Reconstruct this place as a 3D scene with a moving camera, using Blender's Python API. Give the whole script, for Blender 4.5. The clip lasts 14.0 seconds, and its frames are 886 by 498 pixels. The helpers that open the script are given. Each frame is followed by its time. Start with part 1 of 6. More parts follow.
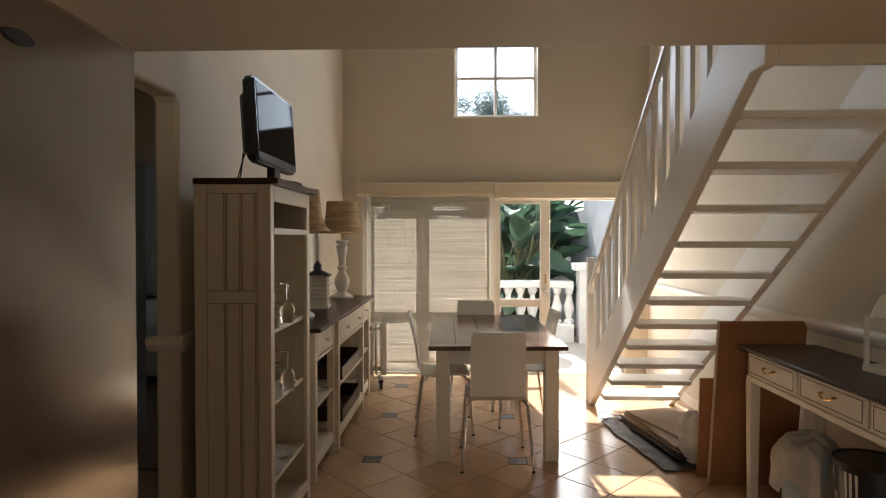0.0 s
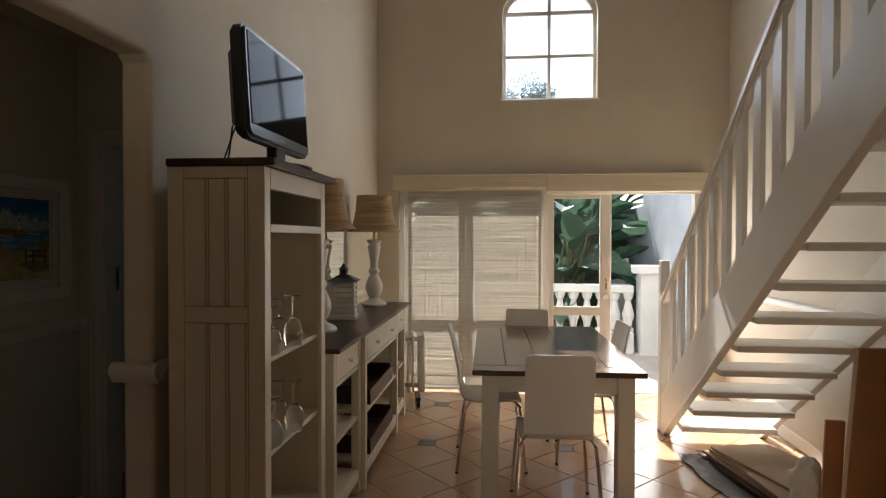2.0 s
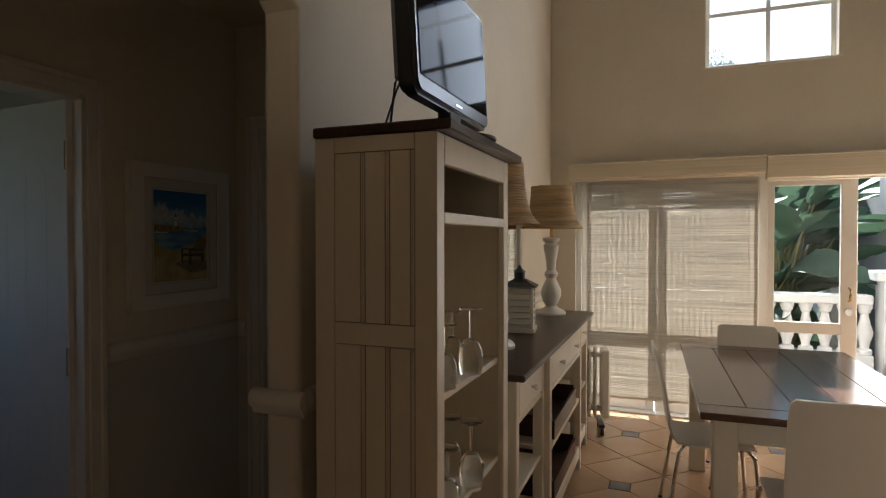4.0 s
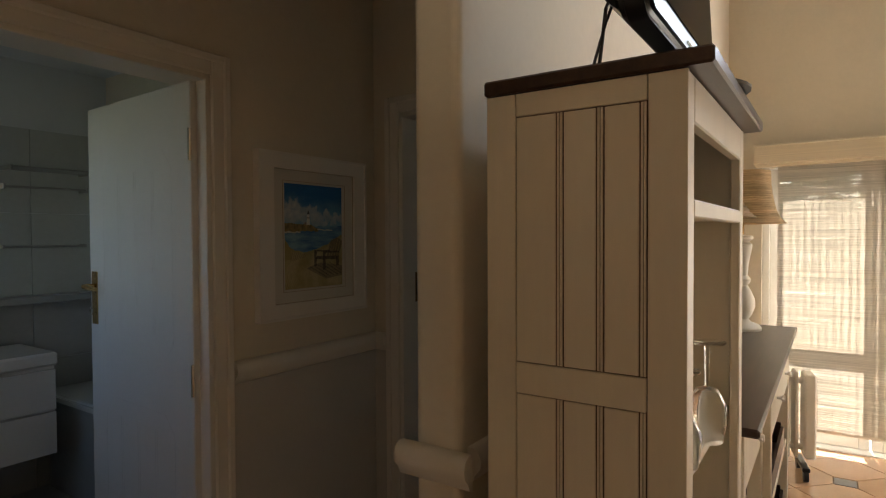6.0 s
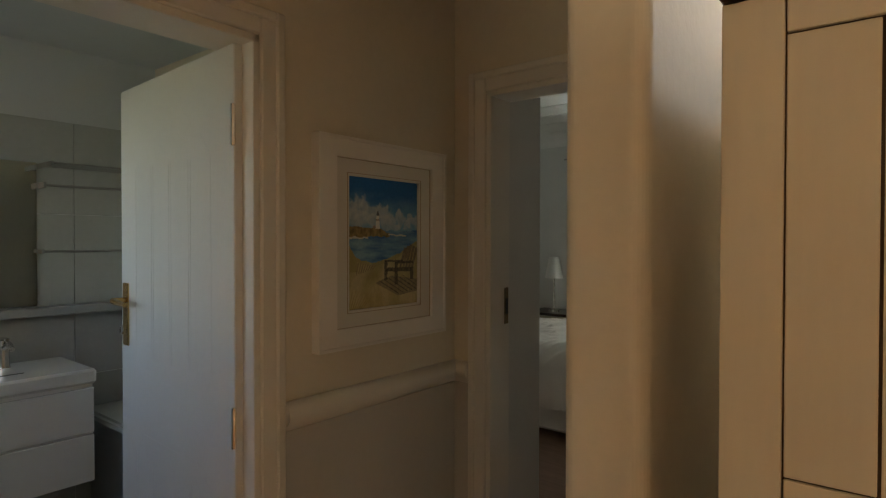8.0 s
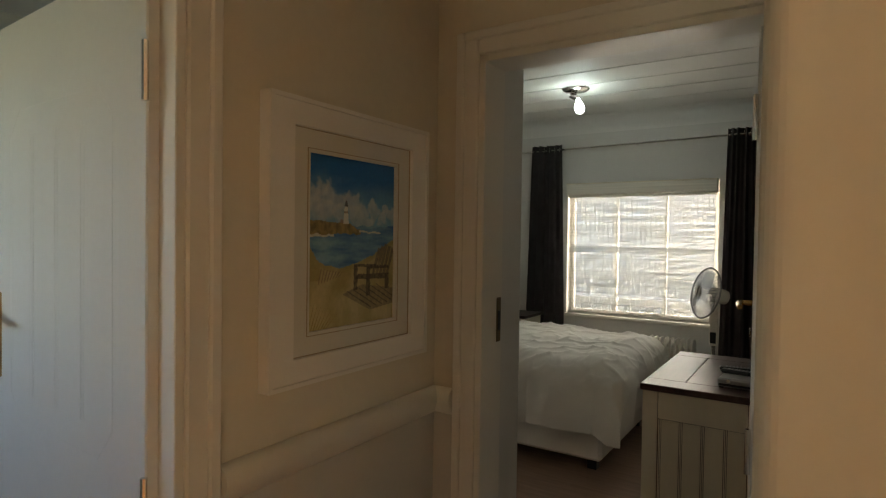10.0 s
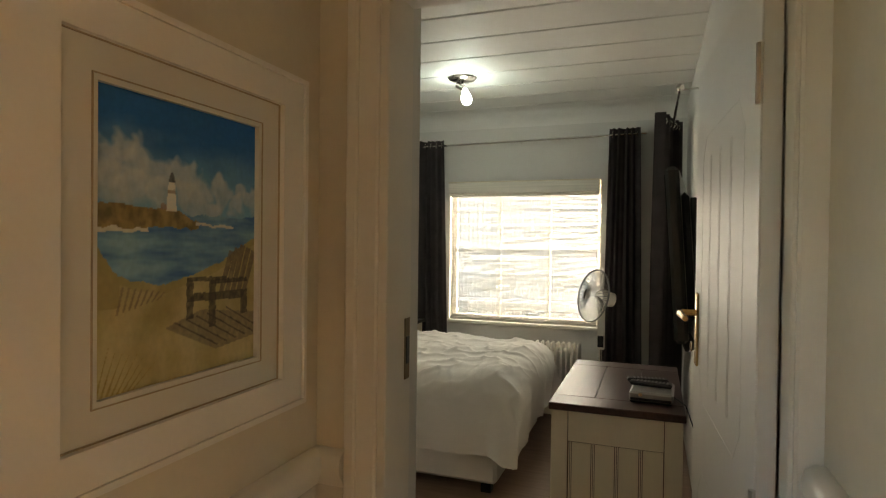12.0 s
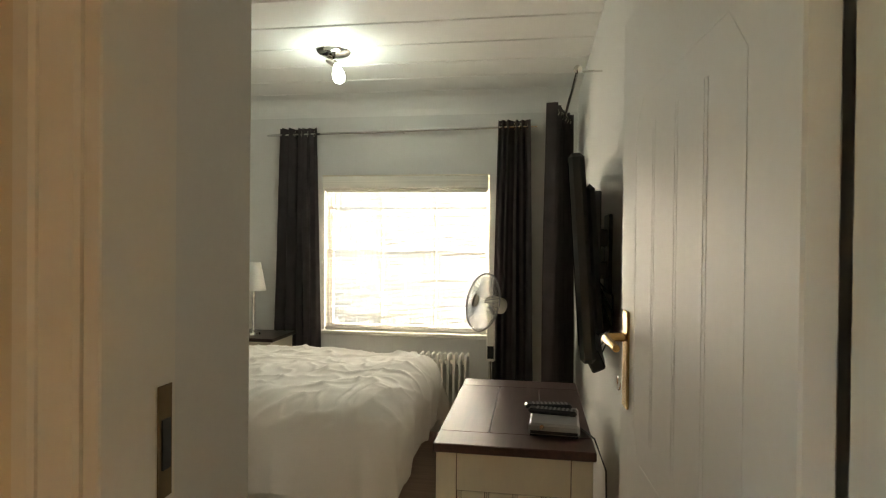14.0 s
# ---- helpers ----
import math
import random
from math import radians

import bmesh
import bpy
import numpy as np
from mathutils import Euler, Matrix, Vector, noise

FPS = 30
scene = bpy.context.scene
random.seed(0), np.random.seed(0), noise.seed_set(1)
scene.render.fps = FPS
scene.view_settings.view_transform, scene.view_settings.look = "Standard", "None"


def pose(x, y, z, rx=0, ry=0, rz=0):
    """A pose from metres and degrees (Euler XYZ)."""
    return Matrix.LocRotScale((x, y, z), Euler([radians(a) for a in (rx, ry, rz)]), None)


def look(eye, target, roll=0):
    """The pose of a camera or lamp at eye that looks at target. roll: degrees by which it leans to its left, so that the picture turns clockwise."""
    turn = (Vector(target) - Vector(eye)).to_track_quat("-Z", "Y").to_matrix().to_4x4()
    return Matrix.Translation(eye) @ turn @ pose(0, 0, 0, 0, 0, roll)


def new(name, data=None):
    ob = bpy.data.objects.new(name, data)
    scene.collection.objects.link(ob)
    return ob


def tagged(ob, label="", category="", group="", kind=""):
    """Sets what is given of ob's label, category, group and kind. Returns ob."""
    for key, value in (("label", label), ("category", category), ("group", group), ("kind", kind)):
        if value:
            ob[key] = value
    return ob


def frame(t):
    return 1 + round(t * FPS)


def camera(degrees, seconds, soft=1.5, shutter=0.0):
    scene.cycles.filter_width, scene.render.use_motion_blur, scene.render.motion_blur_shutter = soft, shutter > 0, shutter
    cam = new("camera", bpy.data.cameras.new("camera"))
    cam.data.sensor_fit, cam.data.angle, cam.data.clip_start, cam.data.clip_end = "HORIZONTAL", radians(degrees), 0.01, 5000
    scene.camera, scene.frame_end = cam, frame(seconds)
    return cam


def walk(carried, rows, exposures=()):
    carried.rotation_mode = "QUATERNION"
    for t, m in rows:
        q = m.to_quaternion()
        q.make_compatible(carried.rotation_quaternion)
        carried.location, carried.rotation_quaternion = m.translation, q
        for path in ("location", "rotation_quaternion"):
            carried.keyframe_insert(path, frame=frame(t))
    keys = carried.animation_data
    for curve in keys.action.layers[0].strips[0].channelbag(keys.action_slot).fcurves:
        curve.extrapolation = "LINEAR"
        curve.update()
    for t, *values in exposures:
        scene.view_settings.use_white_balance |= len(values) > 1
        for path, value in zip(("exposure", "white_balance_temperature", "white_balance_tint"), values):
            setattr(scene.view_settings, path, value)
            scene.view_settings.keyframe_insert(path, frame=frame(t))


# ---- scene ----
cam = camera(74.7, 14.0, soft=1.15)
PATH = [
    (0, (0.136, 0.018, 1.452), (0.069, 2.016, 1.419), -0.0),
    (0.5, (0.108, 0.201, 1.45), (0.036, 2.199, 1.414), 0.1),
    (1, (0.08, 0.364, 1.453), (-0.012, 2.362, 1.414), 0.0),
    (1.5, (0.074, 0.532, 1.452), (-0.051, 2.528, 1.413), 0.2),
    (2, (0.089, 0.7, 1.456), (-0.126, 2.688, 1.419), 0.1),
    (2.5, (0.057, 0.819, 1.446), (-0.307, 2.785, 1.411), -0.1),
    (3, (-0.039, 0.995, 1.435), (-0.535, 2.933, 1.401), -0.1),
    (5.5, (-0.423, 1.56, 1.444), (-1.456, 3.273, 1.401), -0.2),
    (6, (-0.541, 1.65, 1.448), (-1.653, 3.312, 1.403), -0.3),
    (6.5, (-0.644, 1.715, 1.463), (-1.805, 3.343, 1.419), -0.2),
    (7, (-0.727, 1.759, 1.455), (-1.924, 3.36, 1.416), -0.1),
    (7.5, (-0.822, 1.831, 1.451), (-2.045, 3.413, 1.414), -0.1),
    (8, (-0.916, 1.934, 1.455), (-2.168, 3.493, 1.428), 0.1),
    (10.5, (-1.323, 2.25, 1.465), (-2.346, 3.968, 1.426), 0.8),
    (11, (-1.402, 2.364, 1.458), (-2.352, 4.123, 1.425), 0.7),
    (11.5, (-1.463, 2.446, 1.461), (-2.265, 4.278, 1.428), 1.0),
    (12, (-1.52, 2.53, 1.454), (-2.201, 4.41, 1.428), 0.7),
    (12.5, (-1.582, 2.613, 1.45), (-2.094, 4.546, 1.427), 0.9),
    (13, (-1.61, 2.705, 1.44), (-2.015, 4.663, 1.42), 0.9),
    (13.5, (-1.602, 2.868, 1.443), (-1.947, 4.838, 1.426), 0.8),
    (14, (-1.594, 3.04, 1.454), (-1.903, 5.016, 1.436), 0.6),
]
EXPOSURES = [(0, 1.46, 6250, 10), (3, 1.18, 6100, 10), (5.5, 2.1, 6400, 10), (6.5, 2.72, 6800, 10), (8, 3.27, 7300, 10), (10.5, 3.72, 7800, 10), (11, 3.87, 8000, 10), (12.5, 4.48, 8350, 10), (14, 4.78, 8300, 10)]
walk(cam, [(t, look(eye, target, roll)) for t, eye, target, roll in PATH], EXPOSURES)

# ---- light ----
SUN_DIR = Vector((0.15, -0.97, -1.0)).normalized()
world = bpy.data.worlds.new("sky")
scene.world = world
world.use_nodes = True
wn = world.node_tree.nodes
sky = wn.new("ShaderNodeTexSky")
sky.sky_type = "NISHITA"
sky.sun_disc = False
sky.sun_elevation = radians(45)
sky.sun_rotation = math.atan2(-SUN_DIR.x, -SUN_DIR.y)
world.node_tree.links.new(sky.outputs[0], wn["Background"].inputs[0])
wn["Background"].inputs[1].default_value = 0.13
sun = new("sun", bpy.data.lights.new("sun", "SUN"))
sun.data.energy, sun.data.angle, sun.data.color = 5.0, radians(0.5), (1.0, 0.965, 0.91)
sun.matrix_world = look((0, 20, 20), Vector((0, 20, 20)) + SUN_DIR)


def area_lamp(name, m, w, h, watts, colour):
    l = bpy.data.lights.new(name, "AREA")
    l.shape, l.size, l.size_y, l.energy, l.color = "RECTANGLE", w, h, watts, colour
    ob = new(name, l)
    ob.matrix_world = m
    return ob


# sky light in the openings, and an added fill in the kitchen
area_lamp("skylight_arched_window", look((0.49, 6.47, 3.3), (0.49, 3.0, 1.6)), 0.85, 0.95, 7, (0.86, 0.93, 1.0))
area_lamp("skylight_garden_door", look((1.45, 6.46, 1.1), (1.2, 3.0, 0.5)), 0.7, 1.5, 8.5, (1.0, 0.94, 0.84))
area_lamp("skylight_bathroom_window", look((-3.3, 1.25, 1.65), (-3.2, 3.0, 1.3)), 0.62, 0.62, 0.06, (0.74, 0.88, 1.0))
# added warm fill from an unseen kitchen light, placed to miss the lobby
area_lamp("warm_fill_kitchen", look((-0.35, -2.62, 1.5), (-0.3, 2.0, 1.2)), 1.2, 0.95, 6.0, (1.0, 0.79, 0.56))
area_lamp("skylight_bedroom_window", look((-2.58, 7.64, 1.35), (-2.5, 5.0, 1.0)), 1.25, 1.15, 4.1, (1.0, 0.97, 0.92))
bulb_lamp = new("ceiling_bulb_light", bpy.data.lights.new("ceiling_bulb_light", "POINT"))
bulb_lamp.data.energy, bulb_lamp.data.color, bulb_lamp.data.shadow_soft_size = 0.21, (0.70, 0.92, 1.0), 0.03
bulb_lamp.location = (-2.74, 6.27, 2.42)


# ---- materials ----
def mat(name, col, rough=0.6, metal=0.0, var=0.06, scale=8.0, fine=120.0, bump=0.15, dist=0.002, spec=0.5, rnd=0.0, stretch=None, trans=0.0, coat=0.0):
    """Base colour with broad and fine variation, and fine relief; rnd varies it from piece to piece."""
    m = bpy.data.materials.new(name)
    m.use_nodes = True
    n, k = m.node_tree.nodes, m.node_tree.links
    b = n["Principled BSDF"]
    b.inputs["Roughness"].default_value, b.inputs["Metallic"].default_value = rough, metal
    b.inputs["Specular IOR Level"].default_value = spec
    b.inputs["Coat Weight"].default_value = coat
    tc = n.new("ShaderNodeTexCoord")
    src = tc.outputs["Object"]
    if stretch:
        mp = n.new("ShaderNodeMapping")
        mp.inputs["Scale"].default_value = stretch
        k.new(src, mp.inputs[0])
        src = mp.outputs[0]
    a, f = n.new("ShaderNodeTexNoise"), n.new("ShaderNodeTexNoise")
    a.inputs["Scale"].default_value, f.inputs["Scale"].default_value = scale, fine
    a.inputs["Detail"].default_value, f.inputs["Detail"].default_value = 5, 3
    k.new(src, a.inputs["Vector"]), k.new(src, f.inputs["Vector"])
    add = n.new("ShaderNodeMath")
    add.operation = "MULTIPLY_ADD"
    add.inputs[1].default_value = 0.4
    k.new(f.outputs[0], add.inputs[0]), k.new(a.outputs[0], add.inputs[2])
    last = add.outputs[0]
    if rnd:
        oi, ra = n.new("ShaderNodeObjectInfo"), n.new("ShaderNodeMath")
        ra.operation = "MULTIPLY_ADD"
        ra.inputs[1].default_value = rnd
        k.new(oi.outputs["Random"], ra.inputs[0]), k.new(last, ra.inputs[2])
        last = ra.outputs[0]
    mr = n.new("ShaderNodeMapRange")
    mr.inputs[1].default_value, mr.inputs[2].default_value = 0.45, 0.95 + rnd
    k.new(last, mr.inputs[0])
    ramp = n.new("ShaderNodeMix")
    ramp.data_type = "RGBA"
    ramp.inputs[6].default_value = (*[max(0, c * (1 - var)) for c in col], 1)
    ramp.inputs[7].default_value = (*[min(1, c * (1 + var)) for c in col], 1)
    k.new(mr.outputs[0], ramp.inputs[0])
    k.new(ramp.outputs[2], b.inputs["Base Color"])
    if bump:
        bp = n.new("ShaderNodeBump")
        bp.inputs["Strength"].default_value, bp.inputs["Distance"].default_value = bump, dist
        k.new(add.outputs[0], bp.inputs["Height"])
        k.new(bp.outputs[0], b.inputs["Normal"])
    if trans:
        tr, mx = n.new("ShaderNodeBsdfTranslucent"), n.new("ShaderNodeMixShader")
        k.new(ramp.outputs[2], tr.inputs[0])
        mx.inputs[0].default_value = trans
        k.new(b.outputs[0], mx.inputs[1]), k.new(tr.outputs[0], mx.inputs[2])
        k.new(mx.outputs[0], n["Material Output"].inputs[0])
    return m


def glass_mat(name, tint=(1, 1, 1), gloss=0.06, rough=0.0):
    m = bpy.data.materials.new(name)
    m.use_nodes = True
    n, k = m.node_tree.nodes, m.node_tree.links
    t, g, mx, fr = n.new("ShaderNodeBsdfTransparent"), n.new("ShaderNodeBsdfGlossy"), n.new("ShaderNodeMixShader"), n.new("ShaderNodeFresnel")
    t.inputs[0].default_value = (*tint, 1)
    g.inputs["Roughness"].default_value = rough
    fr.inputs[0].default_value = 1.45
    k.new(fr.outputs[0], mx.inputs[0]), k.new(t.outputs[0], mx.inputs[1]), k.new(g.outputs[0], mx.inputs[2])
    k.new(mx.outputs[0], n["Material Output"].inputs[0])
    return m


def glow_mat(name, col, strength):
    m = bpy.data.materials.new(name)
    m.use_nodes = True
    b = m.node_tree.nodes["Principled BSDF"]
    b.inputs["Base Color"].default_value = (*col, 1)
    b.inputs["Emission Color"].default_value = (*col, 1)
    b.inputs["Emission Strength"].default_value = strength
    return m


WALL = mat("cream_wall_paint", (0.74, 0.67, 0.55), 0.72, var=0.05, scale=2.2, fine=45, bump=0.35, dist=0.005)
# greyer base colour for the lobby wall below the dado rail
WALL_LOW = mat("lower_wall_grey", (0.60, 0.57, 0.52), 0.7, var=0.04, scale=2.5, fine=60, bump=0.25, dist=0.003)
WALL_BED = mat("grey_white_bedroom_paint", (0.75, 0.73, 0.69), 0.75, var=0.03, scale=1.6, fine=60, bump=0.2, dist=0.003)
WHITE = mat("white_gloss_paint", (0.80, 0.76, 0.69), 0.35, var=0.03, scale=5, fine=90, bump=0.08, dist=0.002)
CREAM = mat("cream_furniture_paint", (0.76, 0.69, 0.56), 0.42, var=0.05, scale=6, fine=80, bump=0.12, dist=0.002, stretch=(1, 1, 0.15))
# dark brown backing that shows as lines in the gaps between planks
GROOVE = mat("dark_groove_brown", (0.13, 0.078, 0.045), 0.8, var=0.2)
DARKWOOD = mat("dark_stained_wood", (0.050, 0.027, 0.019), 0.30, spec=0.3, var=0.35, scale=10, fine=60, bump=0.2, dist=0.002, stretch=(6, 0.5, 6))
TABLEWOOD = mat("brown_table_wood", (0.105, 0.052, 0.032), 0.17, spec=0.5, var=0.3, scale=9, fine=70, bump=0.2, dist=0.0015, stretch=(7, 0.5, 7), rnd=0.3)
TILE = mat("terracotta_floor_tile", (0.54, 0.345, 0.205), 0.20, var=0.14, scale=4, fine=45, bump=0.12, dist=0.002, rnd=0.35)
INSET = mat("slate_blue_inset_tile", (0.15, 0.15, 0.16), 0.35, var=0.2, scale=20, fine=90, rnd=0.3)
GROUT = mat("dark_grout", (0.16, 0.11, 0.075), 0.9, var=0.2, scale=15)
STEEL = mat("brushed_fridge_steel", (0.27, 0.25, 0.22), 0.15, metal=0.9, var=0.08, scale=2.2, fine=60, bump=0.06, dist=0.004, stretch=(1, 1, 0.6))
CHROME = mat("polished_chrome", (0.72, 0.70, 0.67), 0.14, metal=1.0, var=0.03, bump=0)
DULL = mat("dull_bronze", (0.22, 0.16, 0.09), 0.4, metal=0.9, var=0.15)
BRASS = mat("brass", (0.62, 0.42, 0.18), 0.25, metal=1.0, var=0.1, bump=0.03)
BLACKPL = mat("black_plastic", (0.014, 0.014, 0.016), 0.3, var=0.2, bump=0.05)
SCREEN = mat("black_glass_screen", (0.006, 0.006, 0.008), 0.05, spec=0.012, var=0.1, bump=0)
CHAIRW = mat("white_lacquered_plywood", (0.80, 0.77, 0.70), 0.3, var=0.03, scale=4, bump=0.05)
GLASS = glass_mat("window_glass")
CLEAR = mat("drinking_glass", (0.97, 0.98, 0.97), 0.02, var=0.0, bump=0)
CLEAR.node_tree.nodes["Principled BSDF"].inputs["Transmission Weight"].default_value = 1.0
CLEAR.node_tree.nodes["Principled BSDF"].inputs["IOR"].default_value = 1.4
REED = mat("woven_reed_blind", (0.71, 0.67, 0.60), 0.8, var=0.28, scale=3, fine=30, bump=0.1, trans=0.52, stretch=(0.4, 1, 60))
REEDW = mat("pale_woven_blind", (0.72, 0.70, 0.64), 0.8, var=0.2, scale=3, fine=30, bump=0.1, trans=0.10, stretch=(0.4, 1, 60))
PELMET = mat("rolled_cream_blind_fabric", (0.70, 0.62, 0.48), 0.8, var=0.12, scale=4, fine=40, bump=0.3, dist=0.003, stretch=(0.3, 1, 30))
STUCCO = mat("grey_white_stucco", (0.37, 0.385, 0.40), 0.9, var=0.12, scale=3, fine=35, bump=0.6, dist=0.012)
PATIO = mat("pale_patio_paving", (0.62, 0.56, 0.48), 0.85, var=0.12, scale=3, fine=60)
STONEW = mat("white_painted_concrete", (0.80, 0.79, 0.76), 0.7, var=0.06, scale=5, fine=70)
LEAF = mat("strelitzia_leaf", (0.075, 0.135, 0.08), 0.6, var=0.4, scale=3, fine=30, bump=0.2, rnd=0.5, trans=0.3)
STALK = mat("leaf_stalk", (0.20, 0.20, 0.09), 0.5, var=0.3)
# leaf colour greyed and lightened to carry the window glare
FOLIAGE = mat("hazed_tree_foliage", (0.16, 0.20, 0.15), 0.6, var=0.5, scale=2, fine=10, trans=0.3)
BARK = mat("bark", (0.16, 0.12, 0.09), 0.9, var=0.3)
GRASS = mat("garden_ground", (0.12, 0.13, 0.07), 0.95, var=0.4, scale=1.5, fine=20)
RATTAN = mat("woven_lampshade", (0.62, 0.45, 0.26), 0.8, var=0.3, scale=4, fine=50, bump=0.5, dist=0.003, trans=0.25, stretch=(1, 1, 14))
CURTAIN = mat("dark_brown_curtain", (0.10, 0.083, 0.083), 0.9, var=0.2, scale=8, fine=200, bump=0.2)
LINEN = mat("white_bed_linen", (0.85, 0.82, 0.77), 0.85, var=0.03, scale=3, fine=150, bump=0.12)
LAMINATE = mat("pinkish_laminate_floor", (0.34, 0.22, 0.16), 0.4, var=0.2, scale=6, fine=50, stretch=(0.6, 6, 1))
BOARD = mat("brown_hardboard", (0.28, 0.125, 0.05), 0.6, var=0.15, scale=4, fine=90)
CARD = mat("brown_cardboard", (0.42, 0.32, 0.23), 0.85, var=0.1, scale=6)
BAG = mat("white_plastic_bag", (0.75, 0.72, 0.68), 0.4, var=0.1, scale=14, bump=0.6, dist=0.01, trans=0.2)
BINBAG = mat("black_plastic_sheet", (0.012, 0.012, 0.013), 0.42, var=0.3, scale=14, bump=0.6, dist=0.01)
BTILE = mat("grey_green_bathroom_tile", (0.50, 0.53, 0.51), 0.25, var=0.06, scale=3, fine=40, bump=0.05)
BTILE2 = mat("grey_bathroom_tile", (0.40, 0.41, 0.41), 0.3, var=0.08, scale=3, fine=40, bump=0.05)
BPAINT = mat("pale_blue_white_paint", (0.66, 0.70, 0.70), 0.7, var=0.03, scale=2)
CERAMIC = mat("white_ceramic", (0.82, 0.82, 0.80), 0.15, var=0.02, bump=0)
MIRROR = mat("mirror_silver", (0.88, 0.90, 0.90), 0.01, metal=1.0, var=0.01, bump=0)
DOORW = mat("white_door_paint", (0.76, 0.74, 0.70), 0.48, var=0.03, scale=4, fine=60, bump=0.1)
CEIL = mat("cream_ceiling_paint", (0.72, 0.64, 0.51), 0.7, var=0.04, scale=2)
BEDCEIL = mat("white_ceiling_boards", (0.84, 0.82, 0.78), 0.6, var=0.03, scale=2)


# ---- mesh helpers ----
def box(bm, x0, x1, y0, y1, z0, z1, bev=0.0, seg=1, m=None):
    vs = bmesh.ops.create_cube(bm, size=1.0)["verts"]
    bmesh.ops.transform(bm, matrix=Matrix.LocRotScale(((x0 + x1) / 2, (y0 + y1) / 2, (z0 + z1) / 2), None, (abs(x1 - x0), abs(y1 - y0), abs(z1 - z0))), verts=vs)
    if bev:
        es = list({e for v in vs for e in v.link_edges})
        r = bmesh.ops.bevel(bm, geom=es, offset=bev, segments=seg, affect="EDGES", profile=0.5)
        vs = list({v for f in r["faces"] for v in f.verts} | {v for v in vs if v.is_valid})
    if m is not None:
        bmesh.ops.transform(bm, matrix=m, verts=vs)
    return bm


def boxes(*rows, bev=0.0):
    bm = bmesh.new()
    for r in rows:
        box(bm, *r, bev=bev)
    return bm


def tube(bm, pts, r, sides=10, closed=False):
    """A round bar along points; r is a radius or one for each point."""
    pts = [Vector(p) for p in pts]
    rings = []
    n = len(pts)
    up = Vector((0, 0, 1))
    for i, p in enumerate(pts):
        a, b = (pts[i - 1], pts[(i + 1) % n]) if closed else (pts[max(i - 1, 0)], pts[min(i + 1, n - 1)])
        d = (b - a).normalized()
        s = d.cross(up) if abs(d.z) < 0.95 else d.cross(Vector((0, 1, 0)))
        s.normalize()
        q = s.cross(d)
        rr = r[i] if isinstance(r, (list, tuple)) else r
        rings.append([bm.verts.new(p + rr * (math.cos(6.2832 * j / sides) * s + math.sin(6.2832 * j / sides) * q)) for j in range(sides)])
    for i in range(n if closed else n - 1):
        a, b = rings[i], rings[(i + 1) % n]
        for j in range(sides):
            bm.faces.new((a[j], a[(j + 1) % sides], b[(j + 1) % sides], b[j]))
    if not closed:
        bm.faces.new(rings[0][::-1]), bm.faces.new(rings[-1])
    return bm


def lathe(bm, profile, sides=24, at=(0, 0, 0), cap=True):
    """Rings of (radius, height) turned round the vertical."""
    rings = [[bm.verts.new((at[0] + r * math.cos(6.2832 * j / sides), at[1] + r * math.sin(6.2832 * j / sides), at[2] + z)) for j in range(sides)] for r, z in profile]
    for a, b in zip(rings, rings[1:]):
        for j in range(sides):
            bm.faces.new((a[j], a[(j + 1) % sides], b[(j + 1) % sides], b[j]))
    if cap:
        bm.faces.new(rings[0][::-1]), bm.faces.new(rings[-1])
    return bm


def prism(bm, outline, axis, a, b):
    """An outline of two coordinates, pushed along the axis from a to b."""
    def put(u, v, w):
        return {"x": (w, u, v), "y": (u, w, v), "z": (u, v, w)}[axis]
    lo = [bm.verts.new(put(u, v, a)) for u, v in outline]
    hi = [bm.verts.new(put(u, v, b)) for u, v in outline]
    n = len(lo)
    bm.faces.new(lo[::-1]), bm.faces.new(hi)
    for i in range(n):
        bm.faces.new((lo[i], lo[(i + 1) % n], hi[(i + 1) % n], hi[i]))
    bmesh.ops.recalc_face_normals(bm, faces=bm.faces)
    return bm


def mesh_ob(name, bm, material, smooth=None):
    bmesh.ops.recalc_face_normals(bm, faces=bm.faces)
    me = bpy.data.meshes.new(name)
    bm.to_mesh(me)
    bm.free()
    me.materials.append(material)
    if smooth:
        for p in me.polygons:
            p.use_smooth = True
        me.set_sharp_from_angle(angle=radians(smooth))
    return new(name, me)


def part(name, bm, material, parent, label="", smooth=35):
    ob = mesh_ob(name, bm, material, smooth)
    ob.parent = parent
    if label:
        tagged(ob, label)
    return ob


def structure(name, bm, material, label, category, smooth=None):
    return tagged(mesh_ob(name, bm, material, smooth), label, category, kind="structure")


def thing(name, m, label, category, group=""):
    ob = new(name)
    ob.empty_display_size = 0.1
    ob.matrix_world = m
    return tagged(ob, label, category, group)


# ---- plan ----
XL, XR, YF, WT = -1.165, 2.12, 6.30, 0.115      # dining room's side walls, far wall, left wall's thickness
XP, YB, XPB = -2.146, 3.53, -2.27              # picture wall, bedroom's near wall, its back
XBR, YBW, XBL = -1.28, 7.46, -4.4             # bedroom's right wall, window wall, left wall
MEZZ = 2.17
TOP = 4.6

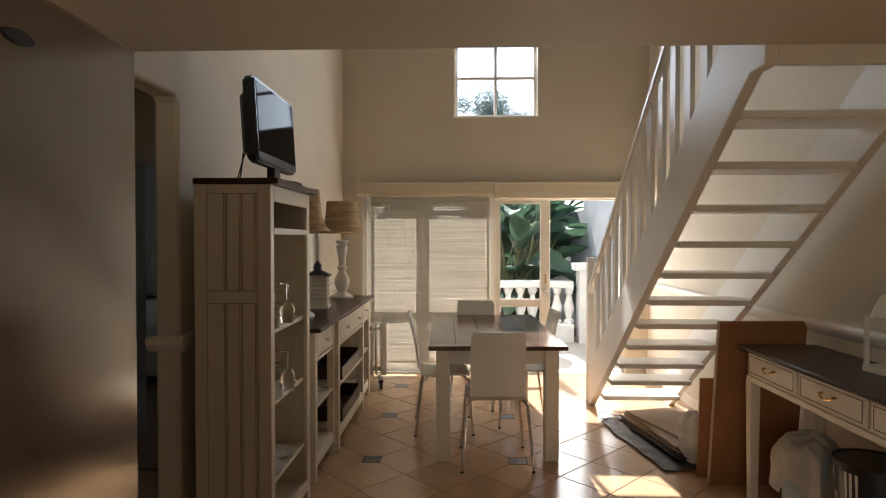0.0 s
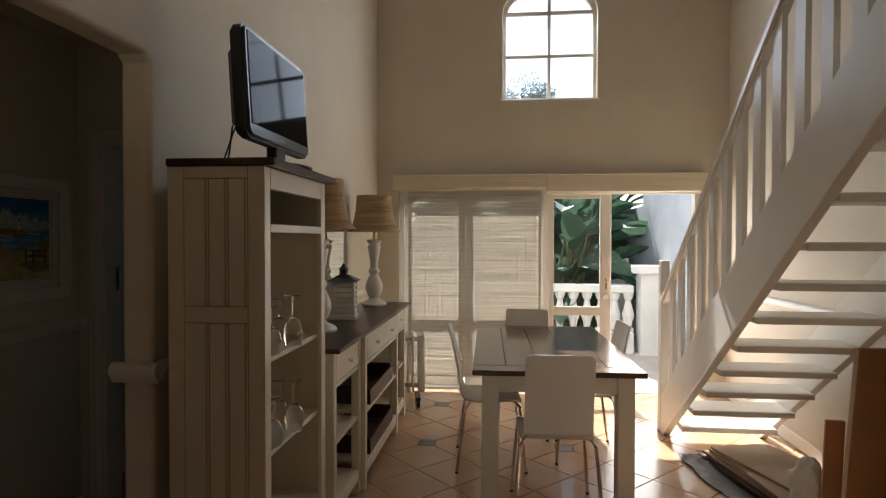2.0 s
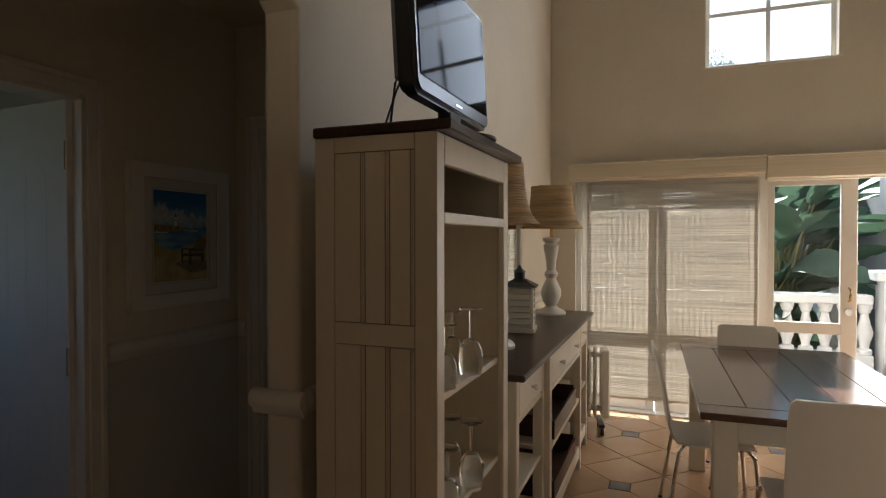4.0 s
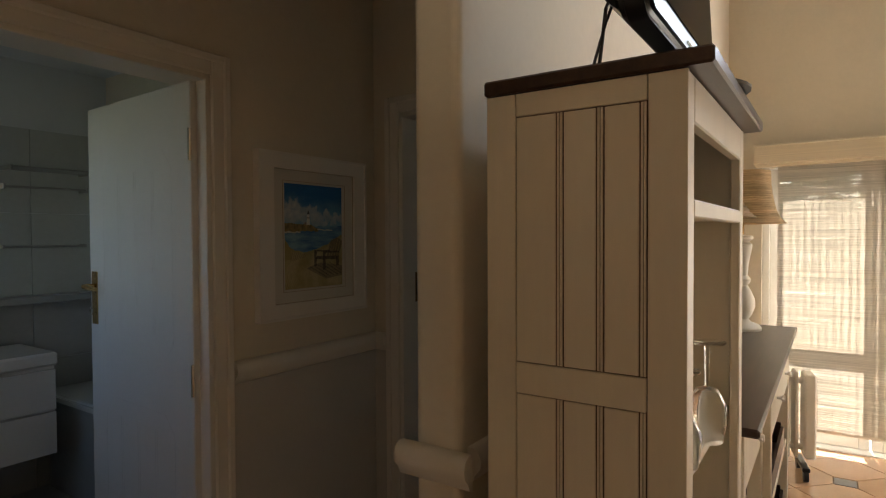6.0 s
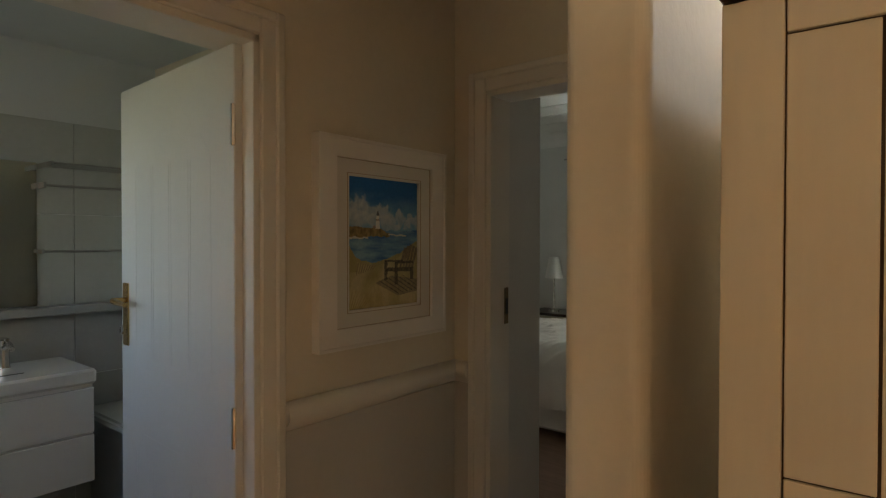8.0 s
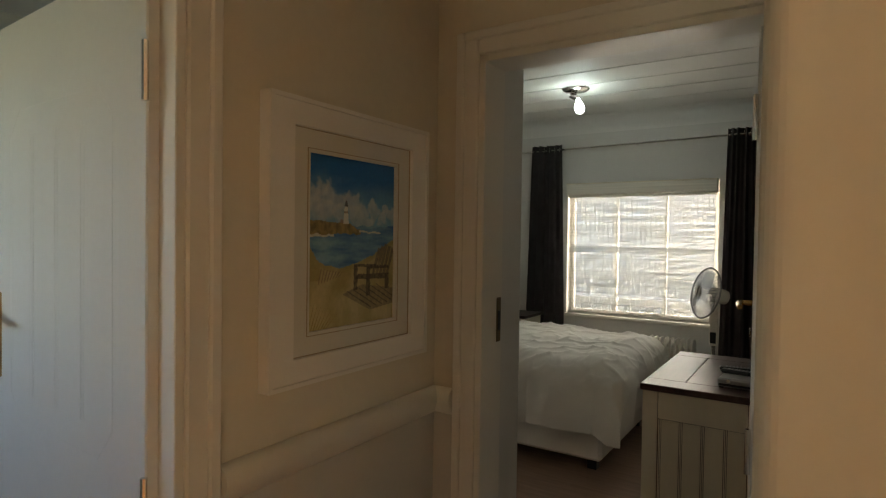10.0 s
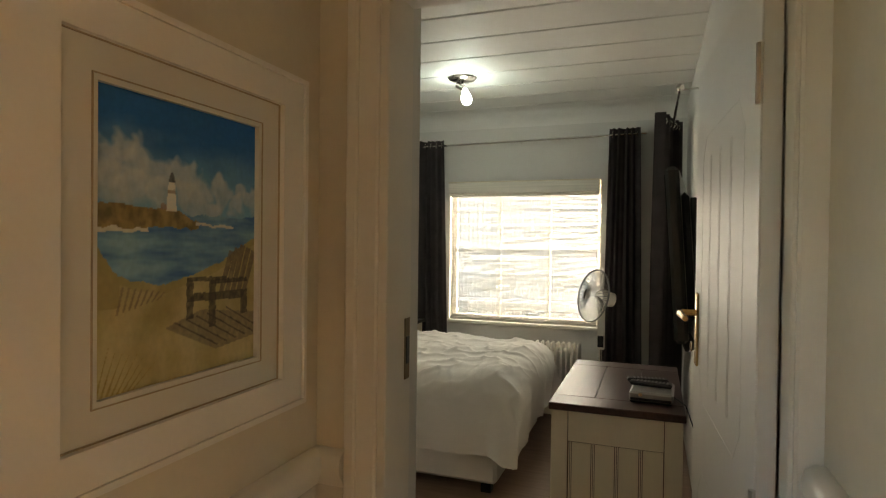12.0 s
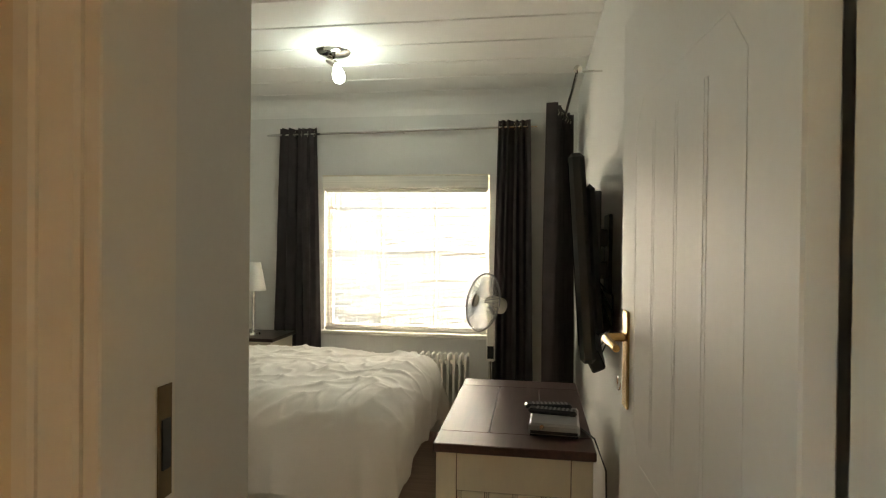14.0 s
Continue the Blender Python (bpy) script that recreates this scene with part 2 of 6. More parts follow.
# ---- structure ----
floor = structure("floor", boxes((-2.3, XR + 0.1, -2.7, 6.5, -0.12, -0.004)), GROUT, "terracotta tiled floor with dark grout joints", "floor")
wall_far_bm = bmesh.new()
DX0, DX1, DTOP = -0.95, 1.89, 1.96
prism(wall_far_bm, [(XL - 0.1, -0.1), (DX0, -0.1), (DX0, DTOP), (DX1, DTOP), (DX1, -0.1), (XR + 0.1, -0.1), (XR + 0.1, 2.77), (XL - 0.1, 2.77)], "y", YF, YF + 0.2)
WX0, WX1, WZ0, WZS, WZ1 = 0.05, 0.94, 2.77, 3.57, 3.88
WXC = (WX0 + WX1) / 2
arch = [(WXC - (WX1 - WX0) / 2 * math.cos(math.pi * i / 16), WZS + (WZ1 - WZS) * math.sin(math.pi * i / 16) ** 0.8) for i in range(17)]
box(wall_far_bm, XL - 0.1, WX0, YF, YF + 0.2, 2.77, WZS)
box(wall_far_bm, WX1, XR + 0.1, YF, YF + 0.2, 2.77, WZS)
prism(wall_far_bm, [(XL - 0.1, WZS)] + arch + [(XR + 0.1, WZS), (XR + 0.1, TOP), (XL - 0.1, TOP)], "y", YF, YF + 0.2)
structure("wall_far", wall_far_bm, WALL, "cream painted wall with garden doors and a high arched window", "wall")

# left wall with the plastered opening to the lobby
lw = bmesh.new()
OY0, OY1, OTOP = 1.13, 2.64, 2.10
prism(lw, [(-2.7, -0.1), (OY0, -0.1), (OY0, OTOP - 0.025), (OY0 + 0.025, OTOP), (OY1 - 0.025, OTOP), (OY1, OTOP - 0.025), (OY1, -0.1), (YF, -0.1), (YF, TOP), (-2.7, TOP)], "x", XL - WT, XL)
es = [e for e in lw.edges if all(OY0 - 0.01 < v.co.y < OY1 + 0.01 and v.co.z < OTOP + 0.01 for v in e.verts) and abs(e.verts[0].co.x - e.verts[1].co.x) < 0.001]
bmesh.ops.bevel(lw, geom=es, offset=0.022, segments=7, affect="EDGES", profile=0.5)
structure("wall_left", lw, WALL, "cream plastered wall with a round-edged opening", "wall")
structure("wall_right", boxes((XR, XR + 0.12, -2.7, YF + 0.2, -0.1, TOP)), WALL, "cream painted wall beside the staircase", "wall")
# unseen wall closing the kitchen; its opening is added for the fill lamp
kb = bmesh.new()
prism(kb, [(XL - 0.2, -0.1), (XR + 0.1, -0.1), (XR + 0.1, 1.0), (XL - 0.2, 1.0)], "y", -2.7, -2.58)
box(kb, XL - 0.2, -0.98, -2.7, -2.58, 1.0, 2.0), box(kb, 0.28, XR + 0.1, -2.7, -2.58, 1.0, 2.0), box(kb, XL - 0.2, XR + 0.1, -2.7, -2.58, 2.0, TOP)
structure("wall_kitchen", kb, WALL, "unseen cream kitchen wall with an opening for the fill lamp", "wall")
structure("ceiling_kitchen", boxes((XL, XR, -2.6, 1.72, 2.30, 2.42), (XL, XR, 1.72, 2.21, MEZZ, 2.42)), CEIL, "cream underside of the mezzanine with an edge beam", "ceiling")
structure("ceiling_dining", boxes((XL - 0.2, XR + 0.12, -2.7, YF + 0.2, TOP, TOP + 0.12)), CEIL, "cream painted high ceiling", "ceiling")

# lobby
pw = bmesh.new()
BY0, BY1, DH = 1.975, 2.752, 1.95
prism(pw, [(1.0, -0.1), (BY0, -0.1), (BY0, DH), (BY1, DH), (BY1, -0.1), (YB, -0.1), (YB, 2.6), (1.0, 2.6)], "x", XPB, XP)
structure("wall_lobby", pw, WALL, "cream lobby wall with the bathroom doorway", "wall")
structure("wall_lobby_end", boxes((XP, XL - WT, 0.9, 1.0, -0.1, 2.6)), WALL, "cream lobby end wall", "wall")
structure("ceiling_lobby", boxes((XPB, XL - WT, 0.9, YB, 2.45, 2.55)), CEIL, "cream lobby ceiling", "ceiling")
bw = bmesh.new()
EX0, EX1, YB2 = -2.01, -1.318, 3.637
prism(bw, [(XBL - 0.1, -0.1), (EX0, -0.1), (EX0, DH), (XL - WT, DH), (XL - WT, 2.7), (XBL - 0.1, 2.7)], "y", YB, YB2)
box(bw, EX1, XL - WT, YB, YB + 0.052, -0.1, DH)
structure("wall_bedroom_door", bw, WALL, "cream wall with the bedroom doorway", "wall")

# bedroom
structure("wall_bedroom_return", boxes((XBL, -2.258, YB2, 4.33, 0.0, 2.575), bev=0.004), WALL_BED, "pale grey wall return beside the bedroom door", "wall")
structure("floor_bedroom", boxes((XBL, XBR, YB + 0.1, YBW, -0.1, 0.004)), LAMINATE, "pinkish brown laminate bedroom floor", "floor")
structure("wall_bedroom_side", boxes((XBR - 0.004, XBR, YB2, YF + 0.2, 0.0, 2.58), (XBR - 0.004, XBR + 0.12, YF + 0.2, YBW, 0.0, 2.58)), WALL_BED, "pale grey bedroom wall", "wall")
structure("wall_bedroom_left", boxes((XBL - 0.1, XBL, YB2, YBW + 0.2, -0.1, 2.7)), WALL_BED, "pale grey bedroom wall", "wall")
QX0, QX1, QZ0, QZ1 = -3.24, -1.93, 0.76, 1.98
structure("wall_bedroom_window", boxes((XBL - 0.1, QX0, YBW, YBW + 0.18, -0.1, 2.7), (QX1, XBR + 0.12, YBW, YBW + 0.18, -0.1, 2.7), (QX0, QX1, YBW, YBW + 0.18, -0.1, QZ0), (QX0, QX1, YBW, YBW + 0.18, QZ1, 2.7)), WALL_BED, "pale grey bedroom wall with a window", "wall")
cb = bmesh.new()
for i in range(12):
    box(cb, XBL, XBR, 3.64 + i * 0.325, 3.632 + (i + 1) * 0.325, 2.57, 2.6, bev=0.007)
box(cb, XBL, XBR, 3.637, YBW, 2.585, 2.66)
cove = [(0.0, -0.125)] + [(0.125 * (1 - math.cos(math.pi / 2 * i / 8)), -0.125 * (1 - math.sin(math.pi / 2 * i / 8))) for i in range(1, 9)] + [(0.125, 0.012), (0.0, 0.012)]
prism(cb, [(YBW - d, 2.57 + z) for d, z in cove], "x", XBL, XBR - 0.002)
prism(cb, [(XBL + d, 2.57 + z) for d, z in cove], "y", 4.34, YBW - 0.001)
structure("ceiling_bedroom", cb, BEDCEIL, "white board ceiling with fine joints", "ceiling")

# bathroom
structure("floor_bathroom", boxes((-4.5, XPB, 1.3, 3.72, -0.1, 0.004)), BTILE2, "dark grey bathroom floor", "floor")
structure("wall_bathroom_back", boxes((-4.5, -4.35, 1.2, 3.8, -0.1, 2.5)), BPAINT, "pale bluish bathroom wall", "wall")
structure("wall_bathroom_end", boxes((-4.5, XPB, 3.60, YB + 0.13, -0.1, 2.5)), BPAINT, "pale bluish bathroom wall", "wall")
structure("wall_bathroom_window", boxes((-4.5, -3.65, 1.2, 1.3, -0.1, 2.5), (-2.95, XPB, 1.2, 1.3, -0.1, 2.5), (-3.65, -2.95, 1.2, 1.3, -0.1, 1.3), (-3.65, -2.95, 1.2, 1.3, 2.0, 2.5)), BPAINT, "pale bathroom wall with a window", "wall")
structure("ceiling_bathroom", boxes((-4.5, XPB, 1.2, 3.7, 2.45, 2.55)), BPAINT, "white bathroom ceiling", "ceiling")

# garden
structure("ground", boxes((-200, 200, 6.5, 400, -0.3, -0.08), (-200, -4.5, -200, 6.5, -0.3, -0.08), (2.3, 200, -200, 6.5, -0.3, -0.08), (-4.5, 2.3, -200, -2.7, -0.3, -0.08)), GRASS, "dry garden ground", "ground")
structure("patio", boxes((-3.6, 2.1, 6.5, 8.9, -0.2, -0.02)), PATIO, "pale sunlit patio paving", "patio")

# ---- trim and doors ----
def architrave(name, horiz, a0, a1, top, face, out, label):
    """A moulded door surround: two uprights and a head. horiz: the axis along the wall."""
    bm = bmesh.new()
    def add(p0, p1, z0, z1, d):
        lo, hi = sorted((face, face + out * d))
        if horiz == "y":
            box(bm, lo, hi, p0, p1, z0, z1, bev=0.004)
        else:
            box(bm, p0, p1, lo, hi, z0, z1, bev=0.004)
    for w0, w1, d in ((0.0, 0.066, 0.014), (0.040, 0.064, 0.022)):
        add(a0 - w1, a0 - w0, 0, top + w1, d), add(a1 + w0, a1 + w1, 0, top + w1, d)
        add(a0 - w0, a1 + w0, top + w0, top + w1, d)
    return structure(name, bm, WHITE, label, "door surround")


architrave("trim_bathroom_door", "y", BY0, BY1, DH, XP, 1, "white moulded bathroom door surround")
architrave("trim_bedroom_door", "x", EX0, EX1, DH, YB, -1, "white moulded bedroom door surround")
structure("trim_bathroom_lining", boxes((XPB - 0.01, XP + 0.006, BY0 - 0.001, BY0 + 0.018, 0, DH), (XPB - 0.01, XP + 0.006, BY1 - 0.018, BY1 + 0.001, 0, DH), (XPB - 0.01, XP + 0.006, BY0, BY1, DH - 0.018, DH + 0.001), bev=0.002), WHITE, "white painted door lining", "door lining")
structure("trim_bedroom_lining", boxes((EX0 - 0.001, EX0 + 0.018, YB - 0.006, YB2 + 0.004, 0, DH), (EX1 - 0.007, EX1 + 0.001, YB - 0.006, YB + 0.055, 0, DH), (EX0, EX1 + 0.036, YB - 0.006, YB2 + 0.004, DH - 0.018, DH + 0.001), bev=0.002), WHITE, "white painted door lining", "door lining")
sp = thing("strike_plate", pose(EX0 + 0.019, YB + 0.088, 1.235), "dull brass strike plate let into the door lining", "strike plate")
part("plate", boxes((0, 0.002, -0.012, 0.012, -0.062, 0.062), bev=0.0006), DULL, sp)
part("keeper", boxes((0.001, 0.004, -0.007, 0.007, -0.03, 0.025)), BLACKPL, sp)


def rail_profile(d=0.032, h=0.075):
    return [(0, 0), (0.35 * d, 0.004), (0.55 * d, 0.25 * h), (0.95 * d, 0.45 * h), (d, 0.65 * h), (0.85 * d, 0.88 * h), (0.45 * d, h), (0, h)]


def dado(name, axis, a, b, face, out, z):
    bm = bmesh.new()
    if axis == "y":
        prism(bm, [(face + out * d, z + h) for d, h in rail_profile()], "y", a, b)
    else:
        prism(bm, [(face + out * d, z + h) for d, h in rail_profile()], "x", a, b)
    return structure(name, bm, WHITE, "rounded white plaster dado rail", "dado rail", 50)


DADO = 0.935
dado("trim_dado_lobby", "y", BY1 + 0.067, YB, XP, 1, 0.97)
dado("trim_dado_lobby_end", "x", XP, EX0 - 0.067, YB, -1, 0.97)
dado("trim_dado_dining", "y", OY1 + 0.03, YF, XL, 1, DADO)
dado("trim_dado_back", "y", 2.92, YB - 0.023, XL - WT, -1, 1.06)
dado("trim_dado_right", "y", -2.5, YF, XR, -1, DADO)
rj = bmesh.new()
prism(rj, [(OY1 - d, DADO + h) for d, h in rail_profile()], "x", XL - WT - 0.03, XL + 0.03)
structure("trim_dado_jamb", rj, WHITE, "rounded white plaster dado rail", "dado rail", 50)
structure("trim_lower_lobby", boxes((XP, XP + 0.003, BY1 + 0.067, YB, 0, 0.97), (XP, EX0 - 0.067, YB - 0.003, YB, 0, 0.97)), WALL_LOW, "grey lower lobby wall", "wall")
structure("baseboard", boxes((XP, XP + 0.014, BY1 + 0.067, YB, 0, 0.09), (XL, XL + 0.014, OY1 + 0.03, YF, 0, 0.09), (XR - 0.014, XR, -2.5, YF, 0, 0.09), (XBL, QX1, YBW - 0.014, YBW, 0, 0.09), bev=0.003), WHITE, "white painted baseboard", "baseboard")


def door_leaf(name, m, w, h, label, handle_x):
    """A moulded white door: hinge at the origin, the leaf along local x, its face on local y."""
    d = thing(name, m, label, "door")
    body = part("leaf", boxes((0, w, -0.017, 0.017, 0.008, h), bev=0.003), DOORW, d)
    for s in (-1, 1):
        bm = bmesh.new()
        y0, y1 = sorted((s * 0.0165, s * 0.0175))
        for z0, z1 in ((0.2, 0.86), (1.04, h - 0.2)):
            for i in range(5):
                x = 0.12 + i * (w - 0.24) / 4
                for dx in (-0.007, 0.007) if i in (1, 2, 3) else (0,):
                    box(bm, x + dx - 0.002, x + dx + 0.002, y0, y1, z0 + 0.06, z1 - 0.06)
            for ex, sx in ((0.12, 1), (w - 0.12, -1)):
                for ez, sz in ((z0, 1), (z1, -1)):
                    tube(bm, [(ex, s * 0.0165, ez + sz * 0.06), (ex + sx * 0.055, s * 0.0165, ez)], 0.001, 6)
            box(bm, 0.175, w - 0.175, y0, y1, z1 - 0.002, z1 + 0.002), box(bm, 0.175, w - 0.175, y0, y1, z0 - 0.002, z0 + 0.002)
        part("moulding", bm, DOORW, body)
    for s in (-1, 1):
        hd = part("door_handle", boxes((handle_x - 0.02, handle_x + 0.02, min(s * 0.017, s * 0.023), max(s * 0.017, s * 0.023), 1.12, 1.32), bev=0.002), BRASS, d, "brass lever handle on a long plate")
        lv = bmesh.new()
        tube(lv, [(handle_x, s * 0.024, 1.265), (handle_x, s * 0.06, 1.265), (handle_x - 0.03, s * 0.066, 1.265), (handle_x - 0.11, s * 0.062, 1.26)], [0.009, 0.009, 0.01, 0.007], 10)
        part("lever", lv, BRASS, hd)
        kr = bmesh.new()
        tube(kr, [(handle_x + 0.014 * math.cos(a / 8 * 6.283), s * 0.034, 1.17 + 0.014 * math.sin(a / 8 * 6.283)) for a in range(8)], 0.002, 6, True)
        part("key_ring", kr, CHROME, hd)
    for z in (0.2, 1.0, h - 0.2):
        hb = bmesh.new()
        tube(hb, [(0.0, 0.02, z - 0.05), (0.0, 0.02, z + 0.05)], 0.006, 8)
        part("hinge", hb, CHROME, d)
    return d


door_leaf("bathroom_door", pose(-2.188, BY1 - 0.022, 0, 0, 0, 177), 0.725, 1.935, "white moulded door standing open into the bathroom", 0.68)
door_leaf("bedroom_door", pose(EX1 - 0.023, YB + 0.072, 0, 0, 0, 93.6), 0.745, 1.935, "white moulded door standing open into the bedroom", 0.68)

# ---- arched window ----
win = tagged(new("window_1"), "high arched white window with small panes", "window", kind="structure")
win.location = (0, YF + 0.1, 0)
fb = bmesh.new()
outer = [(WX0, WZ0)] + arch + [(WX1, WZ0)]
cx, cz = WXC, (WZ0 + WZ1) / 2
ins = 0.035
inner = [(cx + (x - cx) * (1 - ins / 0.445), cz + (z - cz) * (1 - ins / 0.55)) for x, z in outer]
n = len(outer)
rings4 = [[fb.verts.new((x, y, z)) for x, z in ring] for ring, y in ((outer, -0.02), (inner, -0.02), (inner, 0.03), (outer, 0.03))]
for P, Q in zip(rings4, rings4[1:] + rings4[:1]):
    for i in range(n):
        fb.faces.new((P[i], P[(i + 1) % n], Q[(i + 1) % n], Q[i]))
part("window_frame", fb, WHITE, win)
part("glazing_bar", boxes((WXC - 0.017, WXC + 0.017, -0.012, 0.02, WZ0, WZ1 - 0.02), bev=0.003), WHITE, win)
for z in (3.205, 3.62):
    part("glazing_bar", boxes((WX0 + 0.02, WX1 - 0.02, -0.014, 0.018, z - 0.017, z + 0.017), bev=0.003), WHITE, win)
pane = part("pane", prism(bmesh.new(), inner, "y", 0.004, 0.008), GLASS, win)
pane.visible_shadow = False
part("window_sill", boxes((WX0 - 0.02, WX1 + 0.02, -0.12, 0.06, WZ0 - 0.012, WZ0 + 0.006), bev=0.003), WHITE, win)

# ---- garden doors ----
gd = tagged(new("door_1"), "white timber glazed garden doors, one leaf open", "door", kind="structure")
gd.location = (0, YF + 0.08, 0)
part("frame", boxes((DX0, DX0 + 0.045, -0.03, 0.07, 0, DTOP), (DX1 - 0.045, DX1, -0.03, 0.07, 0, DTOP), (DX0 + 0.045, DX1 - 0.045, -0.03, 0.07, DTOP - 0.05, DTOP), (0.44, 0.50, -0.03, 0.07, 0, DTOP - 0.05), bev=0.003), WHITE, gd)


def glazed(x0, x1, y, stile, right=None):
    bm = boxes((x0, x0 + stile, y, y + 0.045, 0.01, 1.905), (x1 - (right or stile), x1, y, y + 0.045, 0.01, 1.905), (x0 + stile, x1 - (right or stile), y, y + 0.045, 1.84, 1.905),
               (x0 + stile, x1 - (right or stile), y, y + 0.045, 0.715, 0.80), (x0 + stile, x1 - (right or stile), y, y + 0.045, 0.01, 0.15), bev=0.004)
    leaf = part("door_leaf", bm, WHITE, gd)
    for z0, z1 in ((0.15, 0.715), (0.80, 1.84)):
        p = part("pane", boxes((x0 + stile, x1 - (right or stile), y + 0.02, y + 0.024, z0, z1)), GLASS, leaf)
        p.visible_shadow = False
    return leaf


glazed(DX0 + 0.045, -0.32, 0.0, 0.06)
glazed(-0.31, 0.44, 0.0, 0.06)
lf = glazed(0.50, 1.09, 0.0, 0.05, 0.105)
hb = bmesh.new()
tube(hb, [(1.037, -0.002, 1.07), (1.037, -0.04, 1.06), (1.037, -0.048, 1.02), (1.037, -0.04, 0.98), (1.037, -0.002, 0.97)], 0.008, 8)
part("handle", hb, BRASS, lf, "brass pull handle")
lb = bmesh.new()
tube(lb, [(1.037, 0.0, 0.89), (1.037, -0.012, 0.89)], 0.024, 14)
part("lock", lb, CHROME, lf)
structure("threshold", boxes((DX0, DX1, YF - 0.01, YF + 0.2, -0.1, 0.008), bev=0.004), STONEW, "pale door threshold", "threshold")


def blind(name, x0, x1, y, z0, z1, pz0, material, label, pitch=0.0055, fill=1.02):
    """A woven reed roller blind: its rolled-up head over the hanging weave of reeds and threads."""
    b = thing(name, pose((x0 + x1) / 2, y, pz0), label, "blind")
    w = (x1 - x0) / 2
    if z0 is not None:
        vs, fs = [], []
        n = int((z1 - z0) / pitch)
        rng = random.Random(7)
        for i in range(n):
            a = z0 - pz0 + i * pitch
            t = pitch * fill * rng.uniform(0.78, 1.12) * (1 + 0.14 * noise.noise(Vector((a * 23, 0.3, x0))))
            d = rng.uniform(-0.0006, 0.0006)
            k = len(vs)
            vs += [(-w, d - 0.001, a), (w, d - 0.001, a), (w, d - 0.001, a + t), (-w, d - 0.001, a + t), (-w, d + 0.001, a), (w, d + 0.001, a), (w, d + 0.001, a + t), (-w, d + 0.001, a + t)]
            fs += [(k, k + 1, k + 2, k + 3), (k + 5, k + 4, k + 7, k + 6), (k + 3, k + 2, k + 6, k + 7), (k, k + 4, k + 5, k + 1)]
        me = bpy.data.meshes.new("weave")
        me.from_pydata(vs, [], fs)
        me.materials.append(material)
        wv = new("weave", me)
        wv.parent = b
        tagged(wv, kind="stuff")
        th = bmesh.new()
        x = -w + 0.03
        while x < w:
            box(th, x, x + 0.0024, -0.0025, 0.0025, z0 - pz0, z1 - pz0)
            box(th, x + 0.011, x + 0.0128, -0.0025, 0.0025, z0 - pz0, z1 - pz0)
            x += 0.042
        part("thread", th, material, b)
        part("bottom_bar", boxes((-w, w, -0.008, 0.008, z0 - pz0 - 0.02, z0 - pz0), bev=0.003), WHITE, b)
    return b


def pelmet(b, x0, x1, h, material):
    """The blind's head from x0 to x1, with its roll below."""
    bm = bmesh.new()
    x0, x1 = x0 - b.location.x, x1 - b.location.x
    prism(bm, [(-0.055, 0.03), (-0.05, 0.012), (-0.03, 0.0), (0.04, 0.0), (0.04, h), (-0.055, h)], "x", x0, x1)
    part("pelmet", bm, material, b)
    part("top_edge", boxes((x0 - 0.002, x1 + 0.002, -0.062, 0.04, h - 0.012, h), bev=0.002), CREAM, b)
    rl = bmesh.new()
    tube(rl, [(x0 + 0.01, -0.012, 0.004), (x1 - 0.01, -0.012, 0.004)], 0.018, 12)
    part("roll", rl, material, b)


b1 = blind("reed_blind", -0.85, 0.42, YF - 0.045, 0.14, 1.93, 1.925, REED, "tan woven reed blind let down over the garden door")
pelmet(b1, -0.99, 0.468, 0.137, PELMET)
b2 = blind("reed_blind", 0.475, 1.896, YF - 0.045, None, None, 1.88, REED, "tan woven reed blind rolled up over the open garden door")
pelmet(b2, 0.474, 1.896, 0.178, PELMET)

# ---- staircase ----
st = thing("staircase", pose(1.7, 3.7, 0), "white painted open-tread wooden staircase with slatted balustrade", "staircase")
ox, oy = 1.7, 3.7
lower = lambda y: 1.605 - (y - 3.037) * 0.765
for x0, x1 in ((1.255, 1.305), (1.935, 1.985)):
    bm = prism(bmesh.new(), [(y - oy, z) for y, z in ((5.135, 0.0), (5.28, 0.0), (5.28, 0.22), (2.215, lower(2.215) + 0.355), (2.215, 2.10), (2.33, 2.10))], "x", x0 - ox, x1 - ox)
    bmesh.ops.bevel(bm, geom=list(bm.edges), offset=0.004, segments=1, affect="EDGES")
    part("stringer", bm, WHITE, st)
for k in range(1, 12):
    y, z = 2.964 + (9 - k) * 0.2353, 1.626 - (9 - k) * 0.18375
    part("tread", boxes((1.305 - ox, 1.935 - ox, y - oy, y + 0.255 - oy, z - 0.036, z), bev=0.006), WHITE, st)
part("landing_fascia", boxes((1.307 - ox, 1.933 - ox, 2.215 - oy, 2.245 - oy, 2.10, 2.44), bev=0.004), WHITE, st)
rz = lambda y: 0.99 + (5.22 - y) * 0.80
sz = lambda y: lower(y) + 0.345
part("newel", boxes((1.25 - ox, 1.31 - ox, 5.20 - oy, 5.285 - oy, 0, 1.29), bev=0.005), WHITE, st)
hr = prism(bmesh.new(), [(y - oy, rz(y) + d) for y, d in ((5.22, -0.035), (5.22, 0.035), (2.0, 0.035), (2.0, -0.035))], "x", 1.25 - ox, 1.31 - ox)
bmesh.ops.bevel(hr, geom=list(hr.edges), offset=0.012, segments=2, affect="EDGES")
part("handrail", hr, WHITE, st)
y = 5.0
